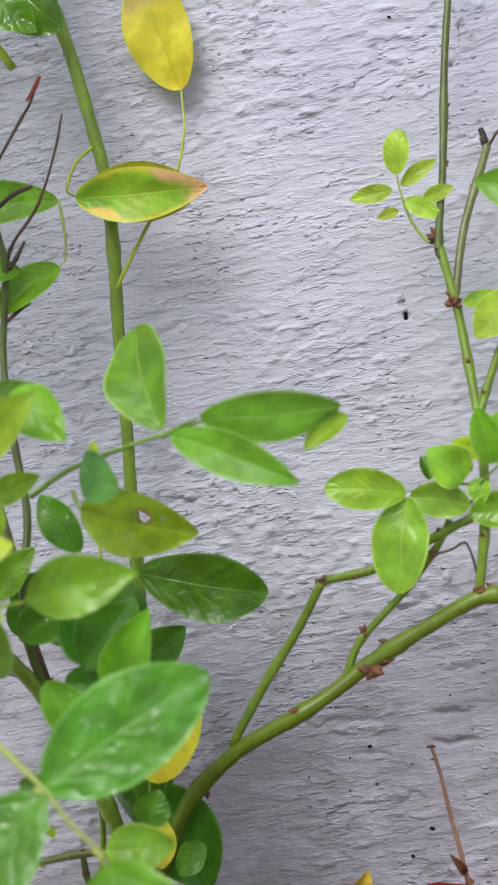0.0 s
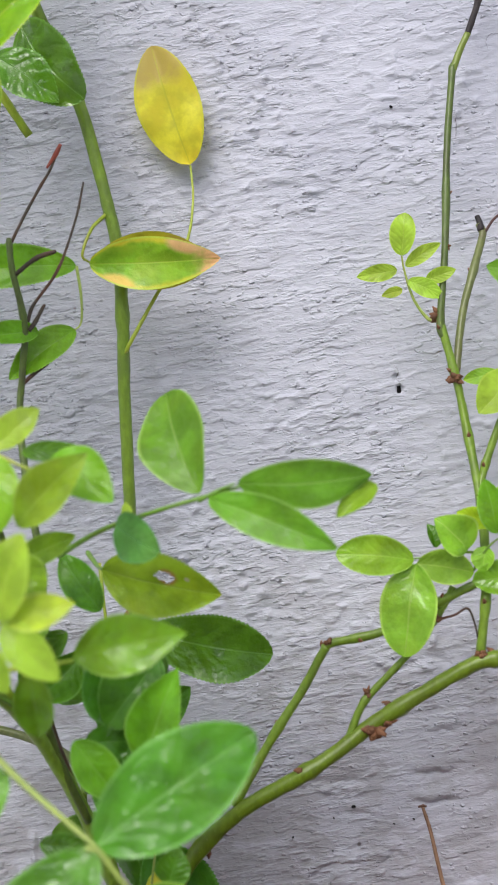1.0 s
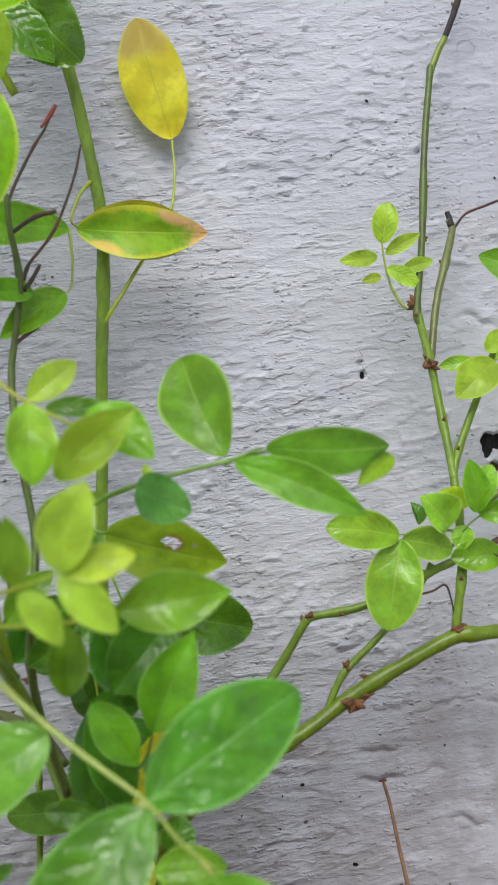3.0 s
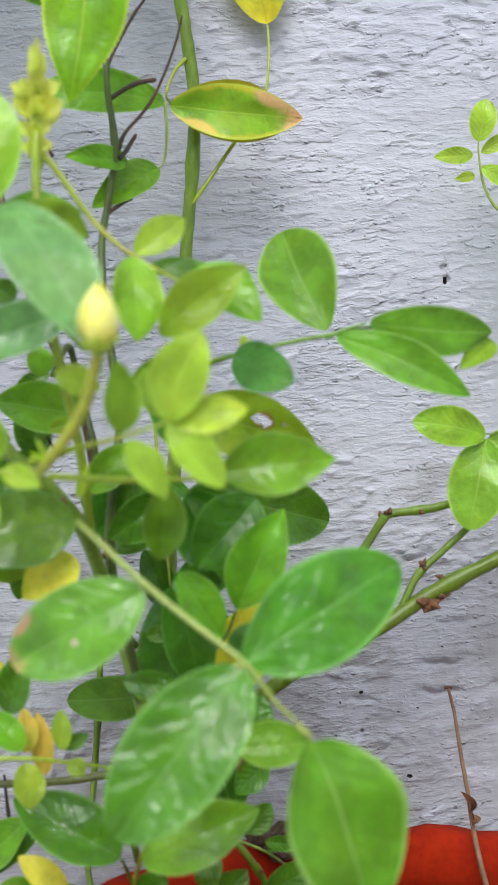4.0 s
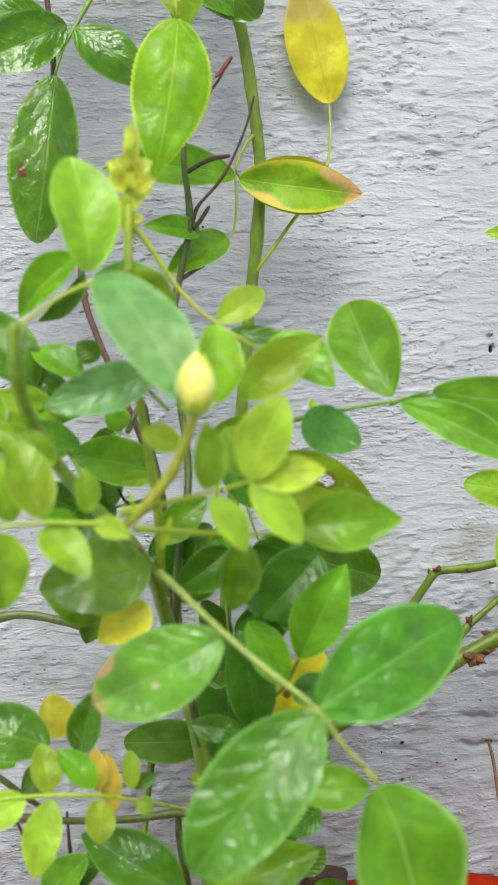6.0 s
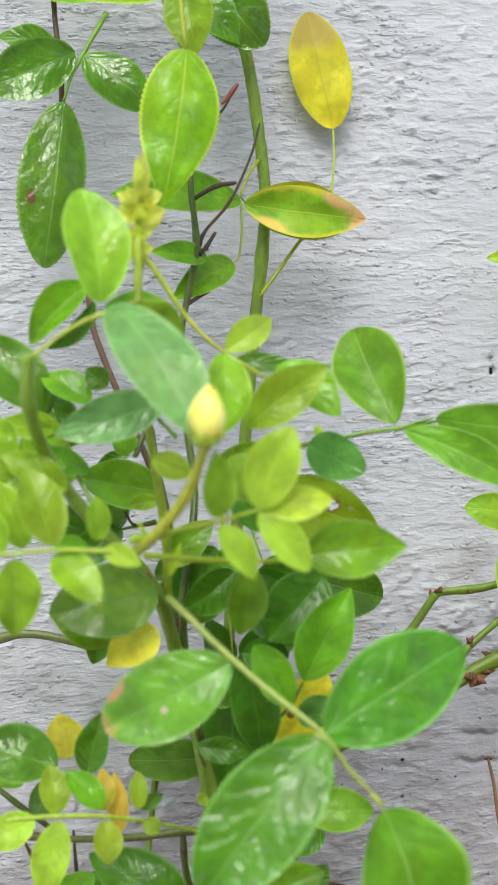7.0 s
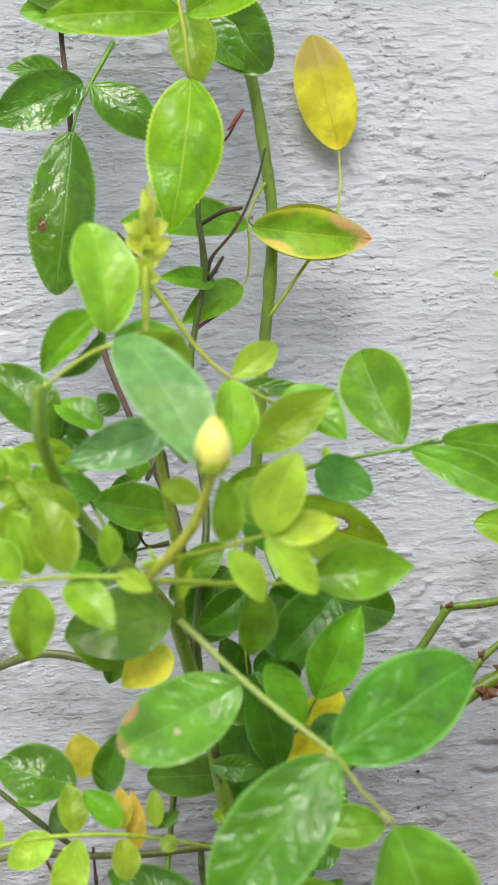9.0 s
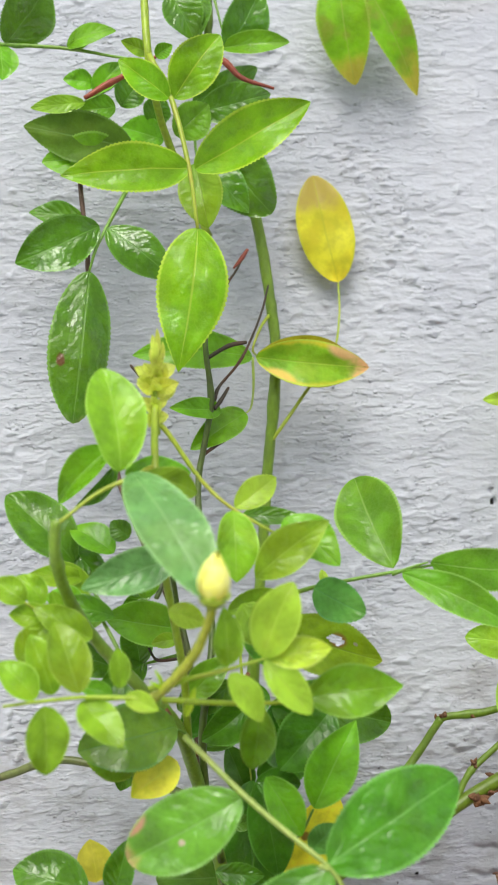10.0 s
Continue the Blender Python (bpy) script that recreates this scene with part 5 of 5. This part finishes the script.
leaflet(lf, (0.0676, -0.0900, 0.3476), (0.0643, -0.0880, 0.3599), 0.0070, D, 40, 0.1, 0.3)
lf = petiole(PG, 0.0007, (0.0862, -0.0850, 0.3346), (0.0937, -0.0900, 0.3463), (0.1047, -0.0900, 0.3539))
leaflet(lf, (0.0991, -0.0900, 0.3574), (0.1061, -0.0950, 0.3780), 0.0152, GL2, 10, 0.06, 0.15, form="oval")
leaflet(lf, (0.0979, -0.0950, 0.3533), (0.0928, -0.1000, 0.3811), 0.0145, G, -10, 0.06, 0.2)
leaflet(lf, (0.0998, -0.0900, 0.3530), (0.1235, -0.0950, 0.3524), 0.0130, G, 10, 0.06, 0.15)
leaflet(lf, (0.0925, -0.0880, 0.3467), (0.0897, -0.0900, 0.3336), 0.0124, GL2, 10, 0.06, 0.15)
leaflet(lf, (0.1127, -0.0880, 0.3302), (0.0847, -0.0900, 0.3300), 0.0178, G, 10, 0.06, 0.15, form="oval")
leaflet(lf, (0.0958, -0.0880, 0.3575), (0.0792, -0.0900, 0.3650), 0.0106, LO, 15, 0.06, 0.1)
leaflet(lf, (0.0873, -0.0860, 0.3493), (0.0832, -0.0860, 0.3570), 0.0070, G, 15, 0.06, 0.1)
lf = petiole(PG, 0.0006, (0.1039, -0.0850, 0.3328), (0.1127, -0.0900, 0.3268), (0.1175, -0.0950, 0.3208))
leaflet(lf, (0.1159, -0.0950, 0.3218), (0.1285, -0.1000, 0.2810), 0.0256, DW, 10, 0.05, 0.12, form="oval")
leaflet(lf, (0.1199, -0.0900, 0.3257), (0.1514, -0.0950, 0.3366), 0.0161, G, -10, 0.06, 0.15)
lf = petiole(PG, 0.0006, (0.1815, -0.0800, 0.3291), (0.1749, -0.0850, 0.3217), (0.1762, -0.0880, 0.3133))
leaflet(lf, (0.1690, -0.0880, 0.2996), (0.1436, -0.0900, 0.3167), 0.0219, GL, 10, 0.06, 0.12)
leaflet(lf, (0.1826, -0.0800, 0.3409), (0.1613, -0.0800, 0.3455), 0.0107, D, 10, 0.06, 0.12)
lf = petiole(PG, 0.0006, (0.1134, -0.0600, 0.4164), (0.1171, -0.0620, 0.4283), (0.1208, -0.0650, 0.4353))
leaflet(lf, (0.1201, -0.0650, 0.4350), (0.1458, -0.0700, 0.4453), 0.0164, L, 10, 0.05, 0.1)
leaflet(lf, (0.1194, -0.0650, 0.4341), (0.0958, -0.0720, 0.4142), 0.0223, L, 10, 0.05, 0.1)
leaflet(lf, (0.1257, -0.0650, 0.4320), (0.1427, -0.0700, 0.4003), 0.0207, GL2, -10, 0.05, 0.1, form="obovate")
leaflet(lf, (0.1159, -0.0600, 0.4395), (0.1311, -0.0600, 0.4503), 0.0128, L, 10, 0.05, 0.1)
leaflet(lf, (0.1090, -0.0600, 0.4347), (0.0907, -0.0550, 0.4321), 0.0085, GL2, 10, 0.05, 0.1)
lf = petiole(PL, 0.0009, (0.0841, -0.0430, 0.4654), (0.0769, -0.0400, 0.4661), (0.0704, -0.0390, 0.4755), (0.0671, -0.0400, 0.4845), (0.0649, -0.0410, 0.4953), (0.0642, -0.0420, 0.5021))
leaflet(lf, (0.0642, -0.0420, 0.5015), (0.0671, -0.0450, 0.5243), 0.0146, L, 8, 0.05, 0.1, form="oval")
leaflet(lf, (0.0658, -0.0420, 0.4957), (0.0853, -0.0450, 0.5068), 0.0087, L, -8, 0.05, 0.1)
leaflet(lf, (0.0613, -0.0420, 0.4943), (0.0391, -0.0450, 0.4916), 0.0096, L, 8, 0.05, 0.1)
leaflet(lf, (0.0636, -0.0400, 0.4836), (0.0519, -0.0420, 0.4806), 0.0059, L, 0, 0.05, 0.1)
leaflet(lf, (0.0762, -0.0400, 0.4874), (0.0923, -0.0450, 0.4919), 0.0084, L, 10, 0.05, 0.1)
leaflet(lf, (0.0668, -0.0400, 0.4883), (0.0850, -0.0450, 0.4774), 0.0099, L, -10, 0.05, 0.1)
lf = petiole(PG, 0.0009, (0.1948, -0.0800, 0.4532), (0.1798, -0.0900, 0.4581), (0.1666, -0.1000, 0.4612))
leaflet(lf, (0.1650, -0.1000, 0.4620), (0.1011, -0.1000, 0.4864), 0.0295, GM, 8, 0.05, 0.1)
lf = petiole(PG, 0.0009, (0.2130, -0.0800, 0.4693), (0.1975, -0.0900, 0.4645), (0.1856, -0.1000, 0.4572))
leaflet(lf, (0.1893, -0.1000, 0.4557), (0.1488, -0.1000, 0.4446), 0.0211, G, -8, 0.05, 0.1)
lf = petiole(PL, 0.0007, (0.1686, -0.0750, 0.3867), (0.1549, -0.0750, 0.3866), (0.1420, -0.0800, 0.3898))
leaflet(lf, (0.1416, -0.0800, 0.3916), (0.1816, -0.0850, 0.4147), 0.0162, Y2, 10, 0.06, 0.12)
leaflet(lf, (0.1891, -0.0800, 0.4089), (0.1749, -0.0850, 0.3697), 0.0195, GL2, 10, 0.06, 0.12)
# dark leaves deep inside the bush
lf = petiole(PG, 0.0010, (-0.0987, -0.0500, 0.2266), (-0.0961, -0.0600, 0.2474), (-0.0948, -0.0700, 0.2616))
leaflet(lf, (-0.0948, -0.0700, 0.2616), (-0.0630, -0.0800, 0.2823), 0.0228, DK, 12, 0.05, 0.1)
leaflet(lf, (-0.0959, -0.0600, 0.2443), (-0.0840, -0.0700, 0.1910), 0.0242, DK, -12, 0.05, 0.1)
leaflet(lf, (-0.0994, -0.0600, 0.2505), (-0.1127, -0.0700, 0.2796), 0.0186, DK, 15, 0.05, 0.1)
lf = petiole(PG, 0.0009, (-0.1456, -0.0900, 0.3320), (-0.1632, -0.0900, 0.3269), (-0.1778, -0.0900, 0.3235))
leaflet(lf, (-0.1778, -0.0900, 0.3235), (-0.2100, -0.1000, 0.3318), 0.0193, D, 10, 0.05, 0.1)
leaflet(lf, (-0.1661, -0.0900, 0.3259), (-0.1721, -0.1000, 0.3551), 0.0177, D, -15, 0.05, 0.1)
leaflet(lf, (-0.1085, -0.1300, 0.3110), (-0.1328, -0.1300, 0.2906), 0.0210, D, -12, 0.08, 0.15)
leaflet(lf, (-0.1408, -0.1100, 0.2898), (-0.1270, -0.1100, 0.3182), 0.0181, DK, 10, 0.06, 0.12)
leaflet(lf, (-0.1165, -0.1200, 0.3217), (-0.1335, -0.1200, 0.3035), 0.0144, D, 15, 0.06, 0.15)
leaflet(lf, (-0.1632, -0.0900, 0.3278), (-0.1888, -0.1000, 0.3078), 0.0182, D, 12, 0.05, 0.1)
# more leaves left of the front cane, and the stipules at the fork
lf = petiole(LG, 0.0010, (-0.1977, -0.1900, 0.3439), (-0.2129, -0.1950, 0.3560), (-0.2252, -0.2000, 0.3642))
leaflet(lf, (-0.2129, -0.1950, 0.3560), (-0.2322, -0.2000, 0.3583), 0.0128, GL, 12, 0.06, 0.1)
leaflet(lf, (-0.1826, -0.1600, 0.3566), (-0.2160, -0.1600, 0.3605), 0.0134, D, 15, 0.14, 0.15)
leaflet(lf, (-0.1927, -0.2000, 0.3482), (-0.2211, -0.2000, 0.3624), 0.0155, GL, 10, 0.06, 0.12)
leaflet(lf, (-0.2089, -0.2150, 0.3233), (-0.2210, -0.2150, 0.3506), 0.0161, GL, 10, 0.06, 0.12)
leaflet(lf, (-0.2160, -0.1900, 0.3635), (-0.2303, -0.1900, 0.3763), 0.0137, GL, 10, 0.06, 0.12)
leaflet(lf, (-0.2054, -0.1900, 0.3499), (-0.2130, -0.1950, 0.3697), 0.0115, GL, -12, 0.06, 0.1)
leaflet(lf, (-0.2247, -0.2000, 0.3640), (-0.2402, -0.2000, 0.3747), 0.0137, GL, 12, 0.06, 0.1)
lf = petiole(PG, 0.0008, (-0.1884, -0.1500, 0.3612), (-0.2000, -0.1400, 0.3769), (-0.2076, -0.1350, 0.3926))
leaflet(lf, (-0.2076, -0.1350, 0.3926), (-0.1855, -0.1400, 0.3704), 0.0170, D, 12, 0.06, 0.12)
leaflet(lf, (-0.1971, -0.1400, 0.3729), (-0.1741, -0.1400, 0.3781), 0.0132, D, -12, 0.06, 0.12)
leaflet(lf, (-0.1940, -0.1500, 0.3677), (-0.2160, -0.1500, 0.3828), 0.0118, H, 12, 0.06, 0.12)
lf = petiole(LY, 0.0005, (-0.1587, -0.2360, 0.3284), (-0.1571, -0.2380, 0.3315), (-0.1560, -0.2400, 0.3340))
leaflet(lf, (-0.1583, -0.2360, 0.3294), (-0.1540, -0.2400, 0.3415), 0.0021, L, 10, 0.1, 0.3)
leaflet(lf, (-0.1571, -0.2380, 0.3305), (-0.1465, -0.2420, 0.3368), 0.0021, L, 10, 0.1, 0.3)
leaflet(lf, (-0.1592, -0.2360, 0.3289), (-0.1640, -0.2380, 0.3387), 0.0021, L, 10, 0.1, 0.3)
leaflet(lf, (-0.1578, -0.2360, 0.3280), (-0.1665, -0.2380, 0.3335), 0.0019, LO, 10, 0.1, 0.3)
leaflet(lf, (-0.1478, -0.2150, 0.3149), (-0.1444, -0.2200, 0.3295), 0.0039, P, 10, 0.05, 0.4)


# ---- the bud on the front shoot, its sepals, and the tuft of unopened leaves
def rose_bud(foot, head, r):
    a, b = Vector(foot), Vector(head)
    t = (b - a).normalized()
    length = (b - a).length
    s1 = t.orthogonal().normalized()
    s2 = t.cross(s1)
    bm = bmesh.new()
    tube(bm, [a - t * 0.002, a, a + t * 0.0025, a + t * 0.004], [r * 0.32, r * 0.55, r * 0.62, r * 0.4], 12, 3)
    core = part("bud", bm, GLs, bush, "small closed yellow rosebud on a light green stalk")
    for k in range(7):
        turn = k * 2.4
        bm = bmesh.new()
        uv = bm.loops.layers.uv.new("UVMap")
        grid = []
        for j in range(11):
            f = j / 10
            row = []
            for i in range(9):
                u = -1 + i / 4
                ang = turn + u * (1.15 - 0.25 * f)
                rad = r * (0.60 + 0.02 * k) * (math.sin(math.pi * (0.16 + 0.82 * f ** 0.85)) ** 0.8 + 0.01) * (1 + 0.06 * u)
                p = a + t * (0.002 + length * f * (1 - 0.05 * (k % 3) - 0.10 * u * u)) + (s1 * math.cos(ang) + s2 * math.sin(ang)) * rad
                row.append((bm.verts.new(p), (0.5 + u / 2, f)))
            grid.append(row)
        for j in range(10):
            for i in range(8):
                q = (grid[j][i], grid[j][i + 1], grid[j + 1][i + 1], grid[j + 1][i])
                fc = bm.faces.new([c[0] for c in q])
                for loop, c in zip(fc.loops, q):
                    loop[uv].uv = c[1]
        part("petal", bm, PET, core, "pale yellow petal" if k == 0 else "")
    for k in range(4):
        ang = k * 2 * math.pi / 4 + 0.6
        out = s1 * math.cos(ang) + s2 * math.sin(ang)
        leaflet(core, a + out * r * 0.45 + t * 0.002, a + out * r * 0.72 + t * length * 0.26, r * 0.34, P, 0, 0.05, 0.1, name="sepal")


rose_bud((-0.1430, -0.278, 0.3712), (-0.1426, -0.286, 0.3905), 0.0098)

tuft = petiole(LY, 0.0016, (-0.1665, -0.190, 0.4472), (-0.1688, -0.190, 0.4675), (-0.1688, -0.188, 0.4828))
rt = random.Random(5)
# whorls of small crumpled leaves: height, reach, number, rise
for h, reach, n, rise in ((0.4535, 0.0072, 7, 0.002), (0.4599, 0.0082, 6, 0.004), (0.4700, 0.0134, 9, 0.003), (0.4739, 0.0103, 7, 0.006), (0.4802, 0.0046, 6, 0.011), (0.4840, 0.0026, 4, 0.012)):
    for k in range(n):
        ang = 2 * math.pi * k / n + rt.uniform(-0.4, 0.4)
        far = reach * rt.uniform(0.7, 1.1)
        foot = Vector((-0.1688 + rt.uniform(-0.0006, 0.0006), -0.189, h + rt.uniform(-0.0015, 0.0015)))
        end = foot + Vector((math.cos(ang) * far, -abs(math.sin(ang)) * far * 0.8, rise * rt.uniform(0.5, 1.4)))
        leaflet(tuft, foot, end, max(0.0036, far * rt.uniform(0.6, 0.9)), LY2, rt.uniform(-25, 25), 0.08, 0.12)

# ---- rust-brown scars, dry bud scales and red young shoots
def flaky_scar(c, r, seed, n=5):
    """Dry, crumbling scales that cling to a node."""
    rnd = random.Random(seed)
    near, wide = min(LINES, key=lambda q: (q[0] - Vector(c)).length)
    out = (Vector(c) - near).normalized()
    c = near + out * wide * 0.55
    bm = bmesh.new()
    bmesh.ops.create_icosphere(bm, subdivisions=3, radius=1)
    off = Vector((seed * 3.7, seed * 1.9, 0))
    for q in bm.verts:
        q.co *= r * (0.50 + 0.35 * noise.noise(q.co * 1.6 + off))
        q.co = c + Vector((q.co.x * 1.2, q.co.y * 0.8, q.co.z * 0.7))
    for k in range(n):
        way = (out * 0.6 + Vector((rnd.uniform(-1, 1), rnd.uniform(-0.8, 0.2), rnd.uniform(-0.8, 0.8)))).normalized()
        hook = Vector((rnd.uniform(-0.5, 0.5), 0, rnd.uniform(-0.2, 0.6)))
        a = c + way * r * 0.25
        tube(bm, [a, a + way * r * 0.5 + hook * r * 0.1, a + way * r * rnd.uniform(0.55, 0.95) + hook * r * 0.5], [r * 0.34, r * 0.26, r * 0.04], 6, seed + k)
    part("bud_scale", bm, SC, bush, "dry rust-brown bud scales")


flaky_scar((0.0316, -0.0885, 0.2560), 0.0072, 1, 11)
flaky_scar((0.0375, -0.0885, 0.2580), 0.0046, 2, 7)
flaky_scar((0.0872, -0.0520, 0.4332), 0.0058, 3, 8)
flaky_scar((0.0095, -0.0815, 0.3025), 0.0036, 4, 5)
flaky_scar((0.0266, -0.0865, 0.2785), 0.0036, 5, 5)
flaky_scar((0.0865, -0.0925, 0.2930), 0.0046, 6, 6)
flaky_scar((0.0762, -0.0395, 0.4666), 0.0050, 7, 7)
flaky_scar((0.0925, -0.0395, 0.5035), 0.0026, 8, 4)
flaky_scar((0.1143, -0.0895, 0.3395), 0.0034, 9, 5)
flaky_scar((-0.0012, -0.0880, 0.2320), 0.0026, 10, 5)
flaky_scar((0.0640, -0.0900, 0.3130), 0.0030, 11, 5)

flaky_scar((-0.1353, -0.1120, 0.2802), 0.0034, 12, 5)
flaky_scar((-0.1527, -0.1500, 0.3088), 0.0024, 13, 4)


def red_shoot(*pts, thick=0.0018):
    bm = bmesh.new()
    line = curve_points(pts, 6)
    tube(bm, line, [thick * (1.0 - 0.7 * abs(2 * k / (len(line) - 1) - 0.8)) + 0.0005 for k in range(len(line))], 8, 4)
    part("young_shoot", bm, RD, bush, "dark red young shoot")


red_shoot((-0.2147, -0.074, 0.6526), (-0.2030, -0.072, 0.6620), (-0.1916, -0.070, 0.6700), (-0.166, -0.066, 0.690))
red_shoot((-0.1574, -0.070, 0.6898), (-0.1348, -0.072, 0.6829), (-0.1225, -0.073, 0.6727), (-0.1030, -0.074, 0.6676))
red_shoot((-0.1133, -0.061, 0.5722), (-0.1170, -0.061, 0.5660), (-0.1215, -0.062, 0.5600), thick=0.0010)


# ---- a dry stalk that leans out of the pot before the wall
stalk = tagged(new("dry_stalk"), "thin dry straw-brown stalk with a shrivelled leaf, stuck in the pot", "dead stalk")
stalk.location = (0.078, -0.085, 0.08)
bm = bmesh.new()
line = curve_points([(0.0545, -0.050, 0.2050), (0.0575, -0.052, 0.1930), (0.0612, -0.055, 0.1702), (0.0650, -0.058, 0.1490), (0.0684, -0.060, 0.1283), (0.0718, -0.070, 0.1072),
                     (0.078, -0.085, 0.080)], 7)
tube(bm, line, [0.00085 + 0.0008 * k / (len(line) - 1) for k in range(len(line))], 8, 9)
stick = part("stalk", bm, DRY, stalk)
leaflet(stick, (0.0655, -0.0600, 0.1405), (0.0592, -0.0640, 0.1530), 0.0044, SHRIV, 30, 0.25, 0.4, name="shrivelled_leaf")
leaflet(stick, (0.0660, -0.0610, 0.1400), (0.0655, -0.0650, 0.1350), 0.0036, SHRIV, -50, 0.2, 0.4, name="shrivelled_leaf")
bm = bmesh.new()
tube(bm, [Vector((0.0520, -0.0505, 0.2052)), Vector((0.0548, -0.0500, 0.2056)), Vector((0.0566, -0.0500, 0.2050))], [0.0006, 0.0010, 0.0006], 6, 2)
part("stalk_end", bm, TW, stalk)

# ---- breaks and nail holes in the plaster
for k, (px, pz, w, h, deep) in enumerate(PITS):
    if deep > 0.003:
        wall_hole(px, pz, w, h, k, RUST if k in (2, 6) else HOLE, sunk=deep)
bm = bmesh.new()
bmesh.ops.create_icosphere(bm, subdivisions=3, radius=1)
for q in bm.verts:
    f = 1 + 0.3 * noise.noise(q.co * 1.7)
    q.co = Vector((0.1462 + q.co.x * 0.0024 * f, 0.0005 + q.co.y * 0.0030 * f, 0.3862 + q.co.z * 0.0036 * f))
part("plaster_lump", bm, WALL, wall, "white lump of plaster in a hole")
wall_hole(0.0670, 0.5917, 0.0018, 0.0018, 11)
wall_hole(0.1439, 0.5466, 0.0016, 0.0016, 12)
wall_hole(-0.0983, 0.3368, 0.0020, 0.0034, 14)
wall_hole(0.1736, 0.6931, 0.0016, 0.0016, 15)
wall_hole(0.0485, 0.1433, 0.0030, 0.0026, 16)
wall_hole(0.0363, 0.1278, 0.0022, 0.0022, 17)
wall_hole(0.0180, 0.1923, 0.0022, 0.0022, 18)
rw = random.Random(12)
for k in range(11):
    wall_hole(rw.uniform(-0.02, 0.16), rw.uniform(0.12, 0.27), rw.uniform(0.0008, 0.0018), rw.uniform(0.0008, 0.0015), 30 + k)
for k in range(9):
    wall_hole(rw.uniform(-0.30, 0.2), rw.uniform(0.27, 0.70), rw.uniform(0.0008, 0.0016), rw.uniform(0.0008, 0.0016), 70 + k)


def wall_crack(w, *pts):
    """A grey ribbon on the lime wash for hair cracks and a seam's shade, thinning out at both ends."""
    line = curve_points([(x, -wall_depth(x, z) - 0.0002, z) for x, z in pts], 5)
    n = len(line)
    bm = bmesh.new()
    rows = []
    for i, c in enumerate(line):
        t = (line[min(i + 1, n - 1)] - line[max(i - 1, 0)]).normalized()
        side = Vector((-t.z, 0, t.x)) * w / 2 * (0.25 + math.sin(math.pi * i / (n - 1))) * (1 + 0.5 * noise.noise(c * 900))
        y = -wall_depth(c.x, c.z) - 0.00015
        rows.append((bm.verts.new((c.x + side.x, y, c.z + side.z)), bm.verts.new((c.x, y + 0.0004, c.z)), bm.verts.new((c.x - side.x, y, c.z - side.z))))
    for p, q in zip(rows, rows[1:]):
        for k in (0, 1):
            bm.faces.new((p[k], p[k + 1], q[k + 1], q[k]))
    part("crack", bm, CRACK_GREY, wall, "thin grey line in the lime wash, crack and seam shade")


wall_crack(0.0006, (0.0845, 0.6907), (0.0880, 0.6850), (0.0925, 0.6800), (0.0951, 0.6690))
wall_crack(0.0006, (0.1904, 0.6826), (0.1930, 0.6740), (0.1938, 0.6660), (0.1950, 0.6560))
wall_crack(0.0006, (0.1240, 0.6205), (0.1232, 0.6250), (0.1262, 0.6285), (0.1310, 0.6280), (0.1338, 0.6240), (0.1322, 0.6195))
wall_crack(0.0008, (0.0588, 0.4450), (0.0607, 0.4412), (0.0600, 0.4370), (0.0618, 0.4330))
# Dark strip standing in for the shade under the curved seam
wall_crack(0.0012, (0.1780, 0.6390), (0.1892, 0.6403), (0.1960, 0.6368), (0.2029, 0.6355), (0.2172, 0.6368))
wall_crack(0.0006, (0.1010, 0.5930), (0.1030, 0.5800), (0.1022, 0.5690))
wall_crack(0.0007, (-0.0740, 0.5920), (-0.0660, 0.5900), (-0.0590, 0.5925))
wall_crack(0.0007, (0.0020, 0.2010), (0.0120, 0.1990), (0.0230, 0.2030))

# ---- crumbs of earth and a fallen leaf along the rim
clod(-0.0375, -0.070, 0.1299, 0.012, 3)
clod(-0.0473, -0.066, 0.1318, 0.008, 8)
clod(-0.0180, -0.066, 0.124, 0.007, 5)
fallen = tagged(new("fallen_leaf"), "curled orange-brown fallen leaf on the pot rim", "fallen leaf")
fallen.location = (0.0128, -0.043, 0.127)
leaflet(fallen, (0.0075, -0.0430, 0.1270), (0.0150, -0.0450, 0.1390), 0.0100, OY, 25, 0.15, 0.5, name="blade")
